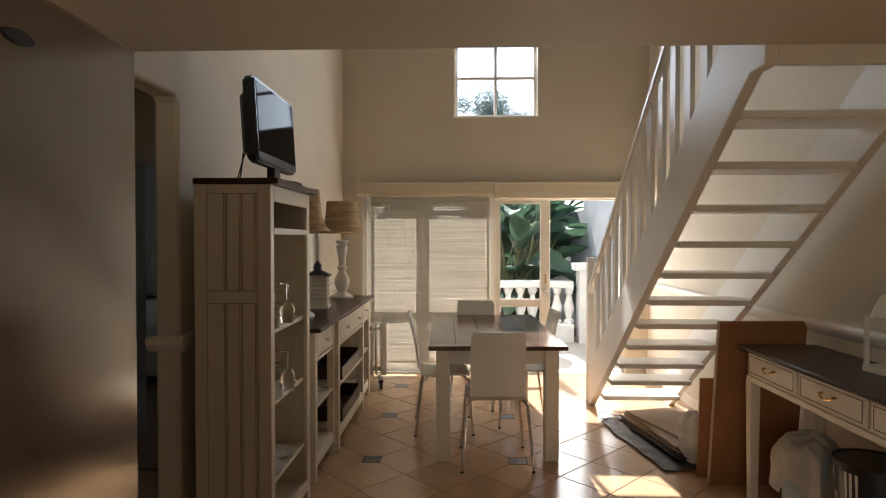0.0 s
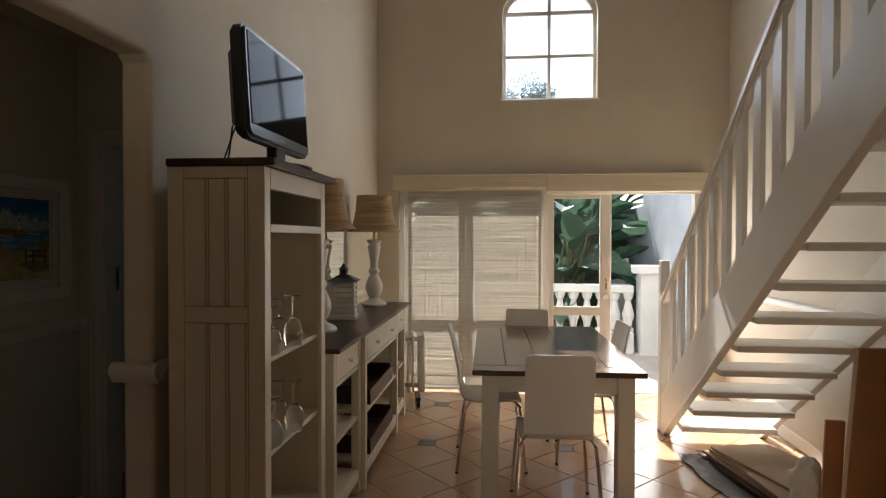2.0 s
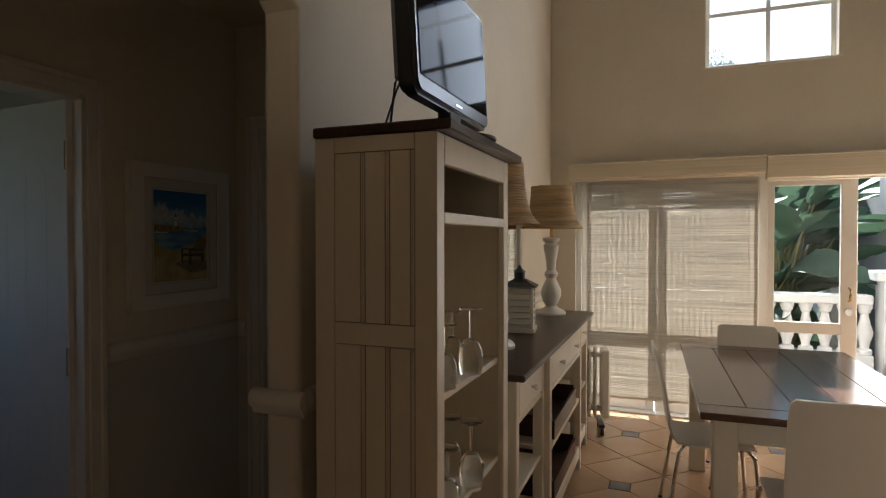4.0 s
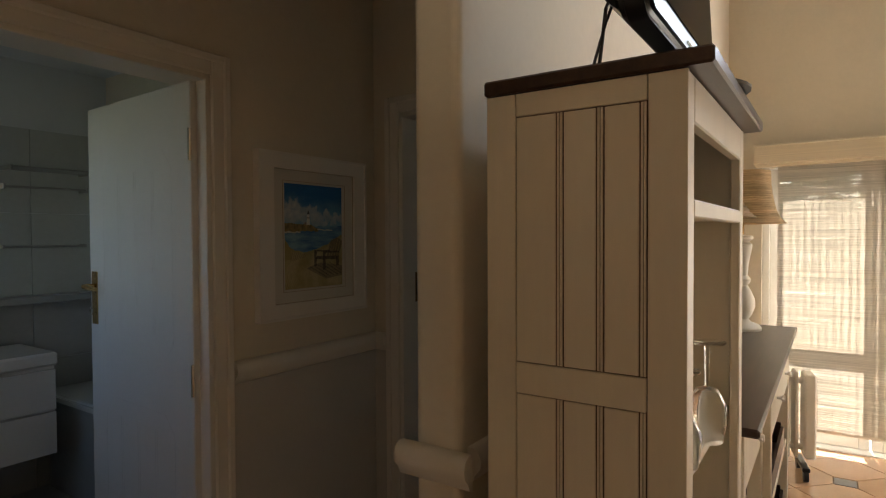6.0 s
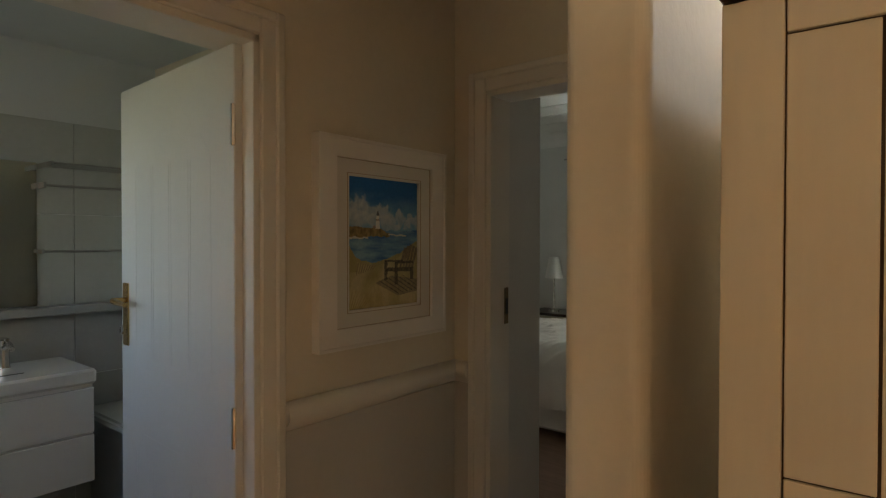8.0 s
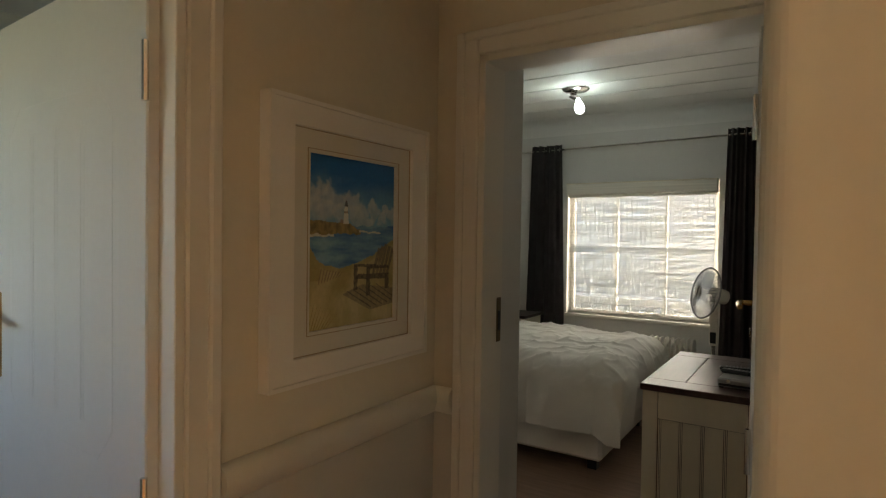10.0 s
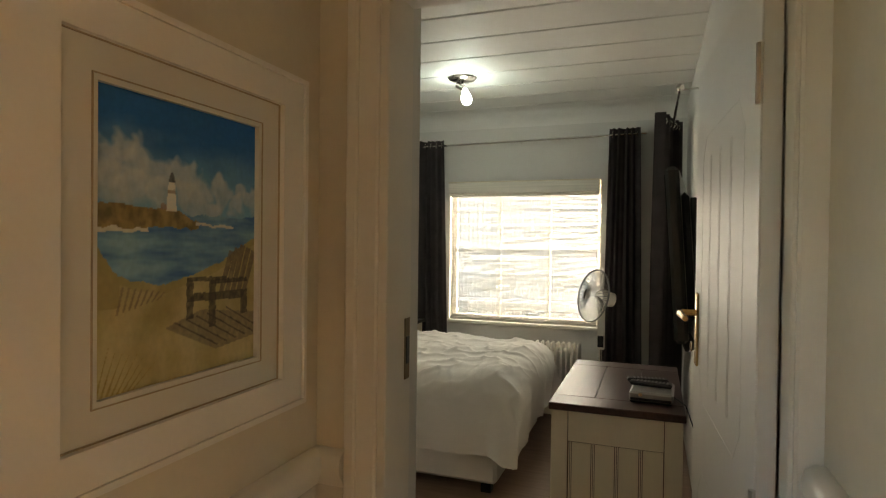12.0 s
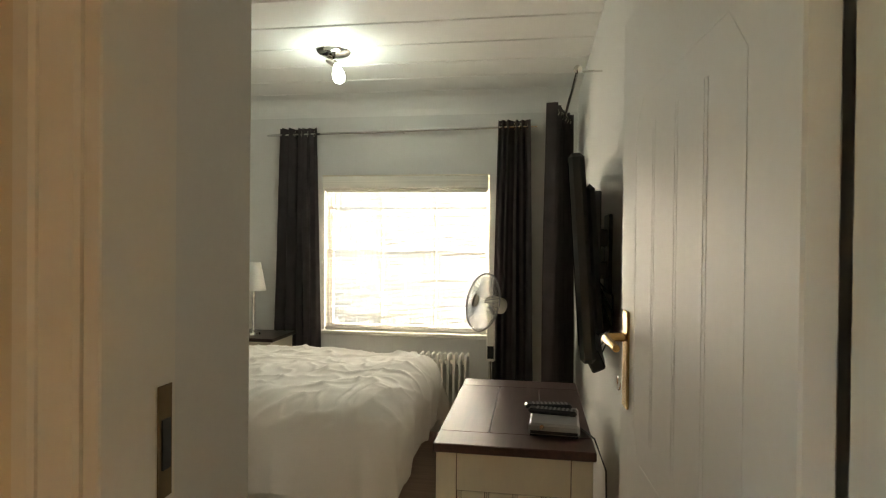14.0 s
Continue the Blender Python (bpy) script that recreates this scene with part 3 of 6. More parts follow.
while y > 2.25:
    bm = prism(bmesh.new(), [(y - oy + 0.04, sz(y + 0.04) - 0.02), (y - oy - 0.04, sz(y - 0.04) - 0.02), (y - oy - 0.04, rz(y - 0.04)), (y - oy + 0.04, rz(y + 0.04))], "x", 1.268 - ox, 1.292 - ox)
    part("baluster", bm, WHITE, st)
    y -= 0.2

# ---- garden ----
bal = thing("balustrade", pose(-0.9, 8.42, -0.02), "white concrete balustrade with turned balusters at the patio edge", "balustrade")
part("plinth", boxes((-2.7, 2.62, -0.13, 0.13, 0, 0.27), bev=0.01), STONEW, bal)
part("top_rail", boxes((-2.7, 2.62, -0.11, 0.11, 0.78, 0.88), bev=0.015), STONEW, bal)
prof = [(0.07, 0), (0.07, 0.04), (0.04, 0.06), (0.05, 0.12), (0.075, 0.19), (0.078, 0.23), (0.055, 0.30), (0.038, 0.38), (0.036, 0.41), (0.055, 0.43), (0.055, 0.45), (0.068, 0.47), (0.068, 0.51)]
first = None
for i in range(30):
    if first is None:
        first = part("baluster", lathe(bmesh.new(), prof, 14), STONEW, bal)
        ob = first
    else:
        ob = new("baluster", first.data)
        ob.parent = bal
    ob.location = (-2.478 + i * 0.174, 0, 0.27)
for x, y, h in ((1.905, 8.38, 1.10), (1.78, 9.9, 1.15)):
    pl = thing("pillar", pose(x, y, -0.09), "white concrete pillar with a flat cap", "pillar", "garden pillars")
    part("shaft", boxes((-0.12, 0.12, -0.14, 0.14, 0, h), bev=0.006), STONEW, pl)
    part("cap", boxes((-0.2, 0.16, -0.2, 0.2, h, h + 0.1), bev=0.012), STONEW, pl)
gw = prism(bmesh.new(), [(6.5, -0.1), (12.4, -0.1), (12.4, 1.94), (9.63, 1.94), (9.63, 2.65), (6.5, 2.65)], "x", 2.12, 2.32)
structure("wall_garden_side", gw, STUCCO, "rough grey-white stucco garden wall", "wall")
structure("wall_garden_back", boxes((-9, 2.3, 13.6, 13.8, -0.1, 1.6)), STUCCO, "rough grey-white stucco garden wall", "wall")


def leaf_mesh(L, W, droop, seed):
    """A paddle leaf with midrib, folded a little, its edge split into ribs."""
    rng = random.Random(seed)
    bm = bmesh.new()
    n, rows = 14, []
    for i in range(n + 1):
        t = i / n
        w = W * math.sin(math.pi * min(1, t * 0.93 + 0.06)) ** 0.7
        zc, yc = -droop * t * t, L * t * (1 - 0.12 * droop * t)
        tear = 1 - (0.25 if rng.random() < 0.25 else 0)
        row = []
        for s in (-1, -0.5, 0, 0.5, 1):
            row.append(bm.verts.new((s * w * (tear if abs(s) == 1 else 1), yc + 0.06 * abs(s) * L * 0.4, zc + abs(s) * w * 0.35 + 0.012 * math.sin(9 * t + s * 3))))
        rows.append(row)
    for a, b in zip(rows, rows[1:]):
        for j in range(4):
            bm.faces.new((a[j], a[j + 1], b[j + 1], b[j]))
    me = bpy.data.meshes.new("leaf")
    bm.to_mesh(me)
    bm.free()
    for p in me.polygons:
        p.use_smooth = True
    me.materials.append(LEAF)
    return me


def strelitzia(x, y, n, hmin, hmax, seed, spread):
    rng = random.Random(seed)
    s = thing("strelitzia", pose(x, y, -0.09), "dense green strelitzia clump with broad paddle leaves", "plant", "garden plants")
    ms = [leaf_mesh(0.85, 0.18, 0.3, 1), leaf_mesh(1.0, 0.21, 0.55, 2), leaf_mesh(0.75, 0.16, 0.15, 3)]
    for i in range(n):
        a = rng.uniform(0, 6.283)
        h = rng.uniform(hmin, hmax)
        r = rng.uniform(0.25, 1) * spread
        base = Vector((rng.uniform(-0.2, 0.2), rng.uniform(-0.2, 0.2), 0))
        tip = Vector((base.x + r * math.cos(a), base.y + r * math.sin(a), h))
        mid = base.lerp(tip, 0.5) + Vector((-0.12 * r * math.cos(a), -0.12 * r * math.sin(a), 0.05))
        sk = part("stalk", tube(bmesh.new(), [base, mid, tip], [0.028, 0.018, 0.009], 6), STALK, s)
        d = (tip - mid).normalized()
        lf = new("leaf", ms[i % 3])
        lf.parent = s
        lean = math.degrees(math.asin(max(-1, min(1, d.z)))) - rng.uniform(5, 40)
        lf.matrix_local = Matrix.Translation(tip) @ pose(0, 0, 0, 0, 0, math.degrees(a) - 90) @ pose(0, 0, 0, lean, rng.uniform(-50, 50), 0)
    return s


strelitzia(0.95, 9.9, 64, 0.5, 2.0, 3, 0.75)
strelitzia(-0.1, 10.9, 44, 0.6, 2.1, 5, 0.8)
strelitzia(1.5, 11.3, 54, 1.0, 2.5, 8, 0.7)
strelitzia(-1.9, 10.6, 26, 0.5, 1.8, 11, 0.7)


def tree(x, y, h, crown, seed, n):
    rng = random.Random(seed)
    t = thing("tree", pose(x, y, -0.09), "feathery green tree beyond the garden, paled for glare", "tree", "garden trees")
    tb = bmesh.new()
    tube(tb, [(0, 0, 0), (0.1, 0, h * 0.4), (0, 0.1, h * 0.85)], [0.16, 0.12, 0.03], 8)
    for i in range(9):
        a = rng.uniform(0, 6.283)
        z = h * rng.uniform(0.4, 0.75)
        tube(tb, [(0.05, 0, z), (crown * 0.5 * math.cos(a), crown * 0.5 * math.sin(a), z + 0.5), (crown * 0.85 * math.cos(a), crown * 0.85 * math.sin(a), z + 1.0)], [0.05, 0.03, 0.01], 6)
    part("trunk", tb, BARK, t)
    clumps = []
    for i in range(26):
        a, r = rng.uniform(0, 6.283), crown * math.sqrt(rng.random())
        clumps.append((r * math.cos(a), r * math.sin(a), h * rng.uniform(0.5, 1.0) - 0.35 * r, rng.uniform(0.25, 0.55)))
    vs, fs = [], []
    for i in range(n):
        c = rng.choice(clumps)
        p = Vector((rng.gauss(0, 1), rng.gauss(0, 1), rng.gauss(0, 1))).normalized() * c[3] * rng.random() ** 0.4 + Vector(c[:3])
        u = Vector((rng.gauss(0, 1), rng.gauss(0, 1), rng.gauss(0, 1))).normalized()
        v = u.orthogonal().normalized()
        k = len(vs)
        vs += [p, p + u * 0.05 + v * 0.02, p + u * 0.11, p + u * 0.05 - v * 0.02]
        fs.append((k, k + 1, k + 2, k + 3))
    me = bpy.data.meshes.new("crown")
    me.from_pydata(vs, [], fs)
    me.materials.append(FOLIAGE)
    cr = new("crown", me)
    cr.parent = t
    tagged(cr, kind="stuff")
    return t


tree(0.45, 18.0, 6.3, 0.95, 21, 9000)
tree(2.6, 19.0, 5.9, 0.8, 22, 5000)

# ---- dining room things ----
cab = thing("display_cabinet", pose(-0.89, 2.9, 0), "tall cream display cabinet with a dark wooden top and grooved side", "cabinet")
# local: x -0.18 (back) to 0.17 (front), y -0.31 to 0.345
CH = 1.70
cx0, cx1, cy0, cy1 = -0.18, 0.156, -0.31, 0.345
part("top", boxes((cx0 - 0.002, cx1 + 0.05, cy0 - 0.012, cy1 + 0.045, CH + 0.001, CH + 0.028), bev=0.004), DARKWOOD, cab, "dark stained wooden top")
for ya, yb, face in ((cy0, cy0 + 0.022, cy0), (cy1 - 0.022, cy1, cy1)):
    side = part("side_panel", boxes((cx0, cx1 - 0.011, ya + (0.004 if face == cy0 else 0), yb - (0.004 if face == cy1 else 0), 0.06, CH)), GROOVE, cab, "cream tongue-and-groove side")
    o = -1 if face == cy0 else 1
    y0, y1 = sorted((face, face - o * 0.004))
    xs = [cx0, cx0 + 0.058, cx1 - 0.048, cx1 + 0.012]
    for a, b, z0, z1 in ((xs[0], xs[1] - 0.001, 0.0, CH), (xs[2] + 0.001, xs[3], 0.0, CH), (xs[1] + 0.001, xs[2] - 0.001, CH - 0.04, CH), (xs[1] + 0.001, xs[2] - 0.001, 1.165, 1.22), (xs[1] + 0.001, xs[2] - 0.001, 0.06, 0.14)):
        part("rail", boxes((a, b, y0 - 0.002, y1 + 0.002, z0, z1), bev=0.001), CREAM, side)
    for z0, z1 in ((0.142, 1.163), (1.222, CH - 0.042)):
        for i in range(3):
            a = xs[1] + 0.001 + (0.0 if i == 0 else 0.0895 + (i - 1) * 0.0705)
            e = xs[1] + 0.0765 + i * 0.0705
            part("plank", boxes((a, e - 0.001, y0, y1, z0, z1), bev=0.001), CREAM, side)
            for q in (0.002, 0.0075) if i < 2 else (0.002, 0.007):
                part("bead", boxes((e + q, e + q + 0.0033, y0, y1, z0, z1)), CREAM, side)
for ya in (cy0 + 0.0225, cy1 - 0.0265):
    part("lining", boxes((cx0 + 0.011, cx1 - 0.012, ya, ya + 0.004, 0.06, CH)), CREAM, cab)
part("back_panel", boxes((cx0, cx0 + 0.01, cy0 + 0.022, cy1 - 0.022, 0.06, CH)), CREAM, cab)
for z in (0.10, 0.32, 0.69, 1.03, 1.50):
    part("shelf", boxes((cx0 + 0.01, cx1 - 0.012, cy0 + 0.027, cy1 - 0.027, z - 0.02, z), bev=0.002), CREAM, cab)
part("front_frame", boxes((cx1 - 0.01, cx1 + 0.0115, cy0 + 0.0045, cy0 + 0.05, 0, CH), (cx1 - 0.01, cx1 + 0.0115, cy1 - 0.05, cy1 - 0.0045, 0, CH), (cx1 - 0.01, cx1 + 0.012, cy0 + 0.05, cy1 - 0.05, CH - 0.075, CH), (cx1 - 0.01, cx1 + 0.012, cy0 + 0.05, cy1 - 0.05, 1.475, 1.505),
                           (cx1 - 0.01, cx1 + 0.012, cy0 + 0.05, cy1 - 0.05, 0.06, 0.115), bev=0.003), CREAM, cab)


def wine_glass(x, y, z, s, label="clear stemmed wine glass upside down on a cabinet shelf", flip=True):
    g = thing("wine_glass", pose(x, y, z + (0.19 * s if flip else 0), 180 if flip else 0), label, "wine glass", "glasses in the cabinet")
    part("bowl", lathe(bmesh.new(), [(0.004, 0.085 * s), (0.02 * s, 0.09 * s), (0.036 * s, 0.12 * s), (0.034 * s, 0.16 * s), (0.029 * s, 0.19 * s)], 16, cap=False), CLEAR, g)
    part("stem", lathe(bmesh.new(), [(0.034 * s, 0), (0.032 * s, 0.004), (0.005, 0.008), (0.004, 0.085 * s)], 14), CLEAR, g)


rg = random.Random(4)
for z in (0.69, 1.03):
    for i in range(5):
        wine_glass(-0.815 + (0.06 if i % 2 else -0.03) + rg.uniform(-0.01, 0.01), 2.665 + i * 0.085, z, rg.uniform(0.9, 1.1))
jug = thing("glass_jug", pose(-0.79, 2.665, 0.69), "pale blue pressed-glass jug on a cabinet shelf", "jug")
part("body", lathe(bmesh.new(), [(0.03, 0), (0.036, 0.02), (0.03, 0.06), (0.012, 0.1), (0.01, 0.14), (0.014, 0.15)], 14), glass_mat("blue_glass", (0.6, 0.8, 0.85)), jug)
for i, (x, y, r) in enumerate(((-0.84, 2.75, 0.11), (-0.84, 2.75, 0.11), (-0.835, 2.755, 0.105), (-0.84, 2.98, 0.1), (-0.84, 2.98, 0.1))):
    pz = 0.32 + 0.014 * (i if i < 3 else i - 3)
    pl = thing("plate", pose(x, y, pz), "white dinner plate stacked on the bottom shelf", "plate", "plates in the cabinet")
    part("dish", lathe(bmesh.new(), [(0.05, 0), (r * 0.65, 0.003), (r, 0.018), (r, 0.021), (r * 0.62, 0.008), (0.01, 0.006)], 24), CERAMIC, pl)

tv = thing("television", pose(-0.80, 2.905, CH + 0.028), "small black flat television on the tall cabinet", "television")
# local: screen faces +x, runs along y
def tilted(bm):
    bmesh.ops.transform(bm, matrix=pose(0, 0, 0.08, 0, -3.3) @ pose(0, 0, -0.08), verts=bm.verts)
    return bm


bz = prism(bmesh.new(), [(sy * (0.305 - 0.04 + 0.04 * math.cos(a)), 0.2725 + sz * (0.1975 - 0.04 + 0.04 * math.sin(a))) for sy, sz, a0 in ((1, 1, 0), (-1, 1, 1), (-1, -1, 0), (1, -1, 1)) for a in [(q if not a0 else 6 - q) / 6 * math.pi / 2 for q in range(7)]], "x", -0.035, 0.02)
bmesh.ops.bevel(bz, geom=[e for e in bz.edges if abs(e.verts[0].co.x - e.verts[1].co.x) < 1e-5], offset=0.012, segments=3, affect="EDGES")
part("bezel", tilted(bz), BLACKPL, tv)
part("back_shell", tilted(boxes((-0.075, -0.033, -0.25, 0.25, 0.12, 0.41), bev=0.02)), BLACKPL, tv)
part("screen", tilted(boxes((0.0195, 0.0225, -0.277, 0.277, 0.125, 0.447))), SCREEN, tv, "glossy black screen")
part("badge", tilted(boxes((0.02, 0.0225, -0.025, 0.025, 0.096, 0.102))), CHROME, tv)
part("neck", boxes((-0.03, 0.01, -0.05, 0.05, 0.012, 0.085), bev=0.006), BLACKPL, tv)
part("foot", lathe(bmesh.new(), [(0.13, 0), (0.13, 0.006), (0.10, 0.014), (0.03, 0.018)], 24), BLACKPL, tv)
cb2 = bmesh.new()
tube(cb2, [(-0.06, -0.2, 0.2), (-0.075, -0.235, 0.12), (-0.085, -0.24, 0.02), (-0.10, -0.22, 0.004)], 0.0035, 6)
tube(cb2, [(-0.06, -0.16, 0.22), (-0.08, -0.22, 0.1), (-0.09, -0.265, 0.004)], 0.003, 6)
part("cable", cb2, BLACKPL, tv)

# sideboard: local origin at the floor, x to the front, y along the wall
sb = thing("sideboard", pose(-0.9, 4.42, 0), "long cream sideboard with dark wooden top, drawers and open shelves", "sideboard")
part("top", boxes((-0.2, 0.205, -1.03, 1.04, 0.90, 0.925), bev=0.006), DARKWOOD, sb, "dark stained wooden top")
SY = [(-1.0, -0.47, 0.165), (-0.47, 0.55, 0.19), (0.55, 1.01, 0.165)]
for j, (a, b, fx) in enumerate(SY):
    for y in (a, b - 0.05):
        part("leg", boxes((fx - 0.045, fx, y + 0.002, y + 0.048, 0, 0.90), bev=0.003), CREAM, sb)
        part("leg", boxes((-0.19, -0.15, y + 0.002, y + 0.048, 0, 0.90), bev=0.003), CREAM, sb)
    part("carcass", boxes((-0.185, fx - 0.02, a + 0.05, b - 0.05, 0.72, 0.73), (-0.185, -0.175, a + 0.05, b - 0.05, 0.1, 0.9)), CREAM, sb)
    for z in (0.15, 0.45):
        part("shelf", boxes((-0.185, fx - 0.006, a + 0.05, b - 0.05, z - 0.02, z), bev=0.002), CREAM, sb)
    for z0, z1 in ((0.08, 0.135), (0.715, 0.735)):
        part("rail", boxes((fx - 0.03, fx - 0.004, a + 0.05, b - 0.05, z0, z1), bev=0.002), CREAM, sb)
    n = 2 if j == 1 else 1
    dr = part("drawer", boxes((fx - 0.03, fx - 0.001, a + 0.054, b - 0.054, 0.742, 0.89), bev=0.004), CREAM, sb)
    for i in range(n):
        yk = a + (b - a) * (i + 1) / (n + 1) if n == 1 else a + (b - a) * (0.27 + 0.46 * i)
        kb2 = bmesh.new()
        tube(kb2, [(fx - 0.002, yk, 0.815), (fx + 0.012, yk, 0.815), (fx + 0.018, yk, 0.815), (fx + 0.027, yk, 0.815)], [0.006, 0.006, 0.014, 0.011], 12)
        tube(kb2, [(fx + 0.02, yk - 0.028, 0.815), (fx + 0.02, yk + 0.028, 0.815)], 0.005, 8)
        part("knob", kb2, WHITE, dr)
part("side_panel", boxes((-0.16, 0.125, -0.985, -0.975, 0.1, 0.9)), CREAM, sb)
part("side_panel", boxes((-0.16, 0.125, 0.975, 0.985, 0.1, 0.9)), CREAM, sb)
for z in (0.15, 0.45):
    tr = thing("serving_tray", pose(-0.87, 4.46, z, 0, 0, 0), "dark wooden tray on the open sideboard shelf", "tray", "trays on the sideboard")
    part("base", boxes((-0.15, 0.15, -0.34, 0.34, 0, 0.012)), DARKWOOD, tr)
    part("rim", boxes((-0.15, -0.138, -0.34, 0.34, 0.012, 0.09), (0.138, 0.15, -0.34, 0.34, 0.012, 0.09), (-0.138, 0.138, -0.34, -0.328, 0.012, 0.11), (-0.138, 0.138, 0.328, 0.34, 0.012, 0.11)), DARKWOOD, tr)


def table_lamp(x, y, z):
    l = thing("table_lamp", pose(x, y, z), "turned white wooden table lamp with a flared woven shade", "table lamp", "lamps on the sideboard")
    part("base", lathe(bmesh.new(), [(0.098, 0.0), (0.1, 0.013), (0.085, 0.03), (0.05, 0.043), (0.035, 0.06), (0.05, 0.081), (0.068, 0.13), (0.066, 0.168), (0.045, 0.217), (0.03, 0.244), (0.042, 0.26), (0.045, 0.277), (0.03, 0.298), (0.033, 0.358), (0.048, 0.434), (0.052, 0.467), (0.036, 0.483), (0.056, 0.499), (0.056, 0.515), (0.02, 0.521)], 28), CHAIRW, l)
    part("socket", lathe(bmesh.new(), [(0.011, 0.52), (0.011, 0.64)], 10), BRASS, l)
    bm = bmesh.new()
    pr = [(0.215, 0.58), (0.192, 0.602), (0.172, 0.635), (0.156, 0.685), (0.145, 0.745), (0.139, 0.805), (0.136, 0.865)]
    lathe(bm, pr + [(r - 0.004, h) for r, h in pr[::-1]], 30, cap=False)
    sh = part("shade", bm, RATTAN, l, "flared woven straw shade")
    wr = bmesh.new()
    for i in range(24):
        t = i / 23
        zz = 0.583 + t * 0.279
        rr = np.interp(zz, [p[1] for p in pr], [p[0] for p in pr]) + 0.0008
        tube(wr, [(rr * math.cos(a / 24 * 6.2832), rr * math.sin(a / 24 * 6.2832), zz + 0.002 * math.sin(a * 2.1 + i)) for a in range(24)], 0.0024, 4, True)
    tagged(part("winding", wr, RATTAN, sh), kind="stuff")
    return l


table_lamp(-0.95, 5.22, 0.925)
table_lamp(-0.97, 3.92, 0.925)

ln = thing("louvred_lantern", pose(-0.975, 4.44, 0.925, 0, 0, 8), "white louvred wooden lantern with a dark metal roof", "lantern")
part("base", boxes((-0.09, 0.09, -0.09, 0.09, 0.0, 0.025), (-0.08, 0.08, -0.08, 0.08, 0.025, 0.04), bev=0.003), CHAIRW, ln)
for x in (-0.072, 0.072):
    for y in (-0.072, 0.072):
        part("post", boxes((x - 0.009, x + 0.009, y - 0.009, y + 0.009, 0.04, 0.25), bev=0.002), CHAIRW, ln)
for i in range(6):
    z = 0.06 + i * 0.033
    for s in (-1, 1):
        part("louvre", box(bmesh.new(), -0.063, 0.063, -0.002, 0.002, -0.015, 0.015, m=pose(0, s * 0.07, z, s * 35)), CHAIRW, ln)
        part("louvre", box(bmesh.new(), -0.002, 0.002, -0.063, 0.063, -0.015, 0.015, m=pose(s * 0.07, 0, z, 0, -s * 35)), CHAIRW, ln)
rb = bmesh.new()
lo = [rb.verts.new((sx * 0.1, sy * 0.1, 0.25)) for sx, sy in ((-1, -1), (1, -1), (1, 1), (-1, 1))]
hi = [rb.verts.new((sx * 0.032, sy * 0.032, 0.29)) for sx, sy in ((-1, -1), (1, -1), (1, 1), (-1, 1))]
rb.faces.new(lo[::-1]), rb.faces.new(hi)
for i in range(4):
    rb.faces.new((lo[i], lo[(i + 1) % 4], hi[(i + 1) % 4], hi[i]))
part("roof", rb, BLACKPL, ln, "dark metal roof")
part("finial", lathe(bmesh.new(), [(0.03, 0.29), (0.03, 0.325), (0.036, 0.328), (0.012, 0.35), (0.005, 0.365)], 12), BLACKPL, ln)

# wall mirror behind the lamps
mr = thing("wall_mirror", pose(XL + 0.012, 4.75, 1.42), "white framed mirror on the wall over the sideboard", "mirror")
part("frame", boxes((-0.011, 0.02, -0.40, -0.34, -0.45, 0.30), (-0.011, 0.02, 0.34, 0.40, -0.45, 0.30), (-0.011, 0.02, -0.34, 0.34, -0.45, -0.39), (-0.011, 0.02, -0.34, 0.34, 0.24, 0.30), bev=0.005), CHAIRW, mr)
part("mirror_glass", boxes((-0.011, 0.006, -0.34, 0.34, -0.39, 0.24)), MIRROR, mr)


def oil_heater(m, n, label):
    h = thing("oil_heater", m, label, "oil heater", "oil heaters")
    L = n * 0.042
    fm = bmesh.new()
    prism(fm, [(-0.07, 0.12), (0.07, 0.12), (0.08, 0.16), (0.08, 0.58), (0.06, 0.63), (-0.06, 0.63), (-0.08, 0.58), (-0.08, 0.16)], "x", -0.008, 0.008)
    bmesh.ops.bevel(fm, geom=list(fm.edges), offset=0.005, segments=2, affect="EDGES")
    f0 = part("fin", fm, WHITE, h)
    f0.location = (-L / 2, 0, 0)
    for i in range(1, n):
        f = new("fin", f0.data)
        f.parent = h
        f.location = (-L / 2 + i * 0.042, 0, 0)
    for z in (0.17, 0.57):
        part("pipe", tube(bmesh.new(), [(-L / 2, 0, z), (L / 2, 0, z)], 0.018, 10), WHITE, h)
    part("control_box", boxes((L / 2 + 0.0, L / 2 + 0.06, -0.075, 0.075, 0.12, 0.62), bev=0.01), WHITE, h)
    for x in (-L / 2 + 0.03, L / 2 - 0.0):
        part("foot", boxes((x - 0.02, x + 0.02, -0.13, 0.13, 0.06, 0.085), bev=0.004), BLACKPL, h)
        for s in (-1, 1):
            part("castor", tube(bmesh.new(), [(x - 0.012, s * 0.11, 0.03), (x + 0.012, s * 0.11, 0.03)], 0.03, 14), BLACKPL, h)
    return h


oil_heater(pose(-0.80, 5.70, 0, 0, 0, 12), 6, "cream oil-filled radiator on castors beside the sideboard")

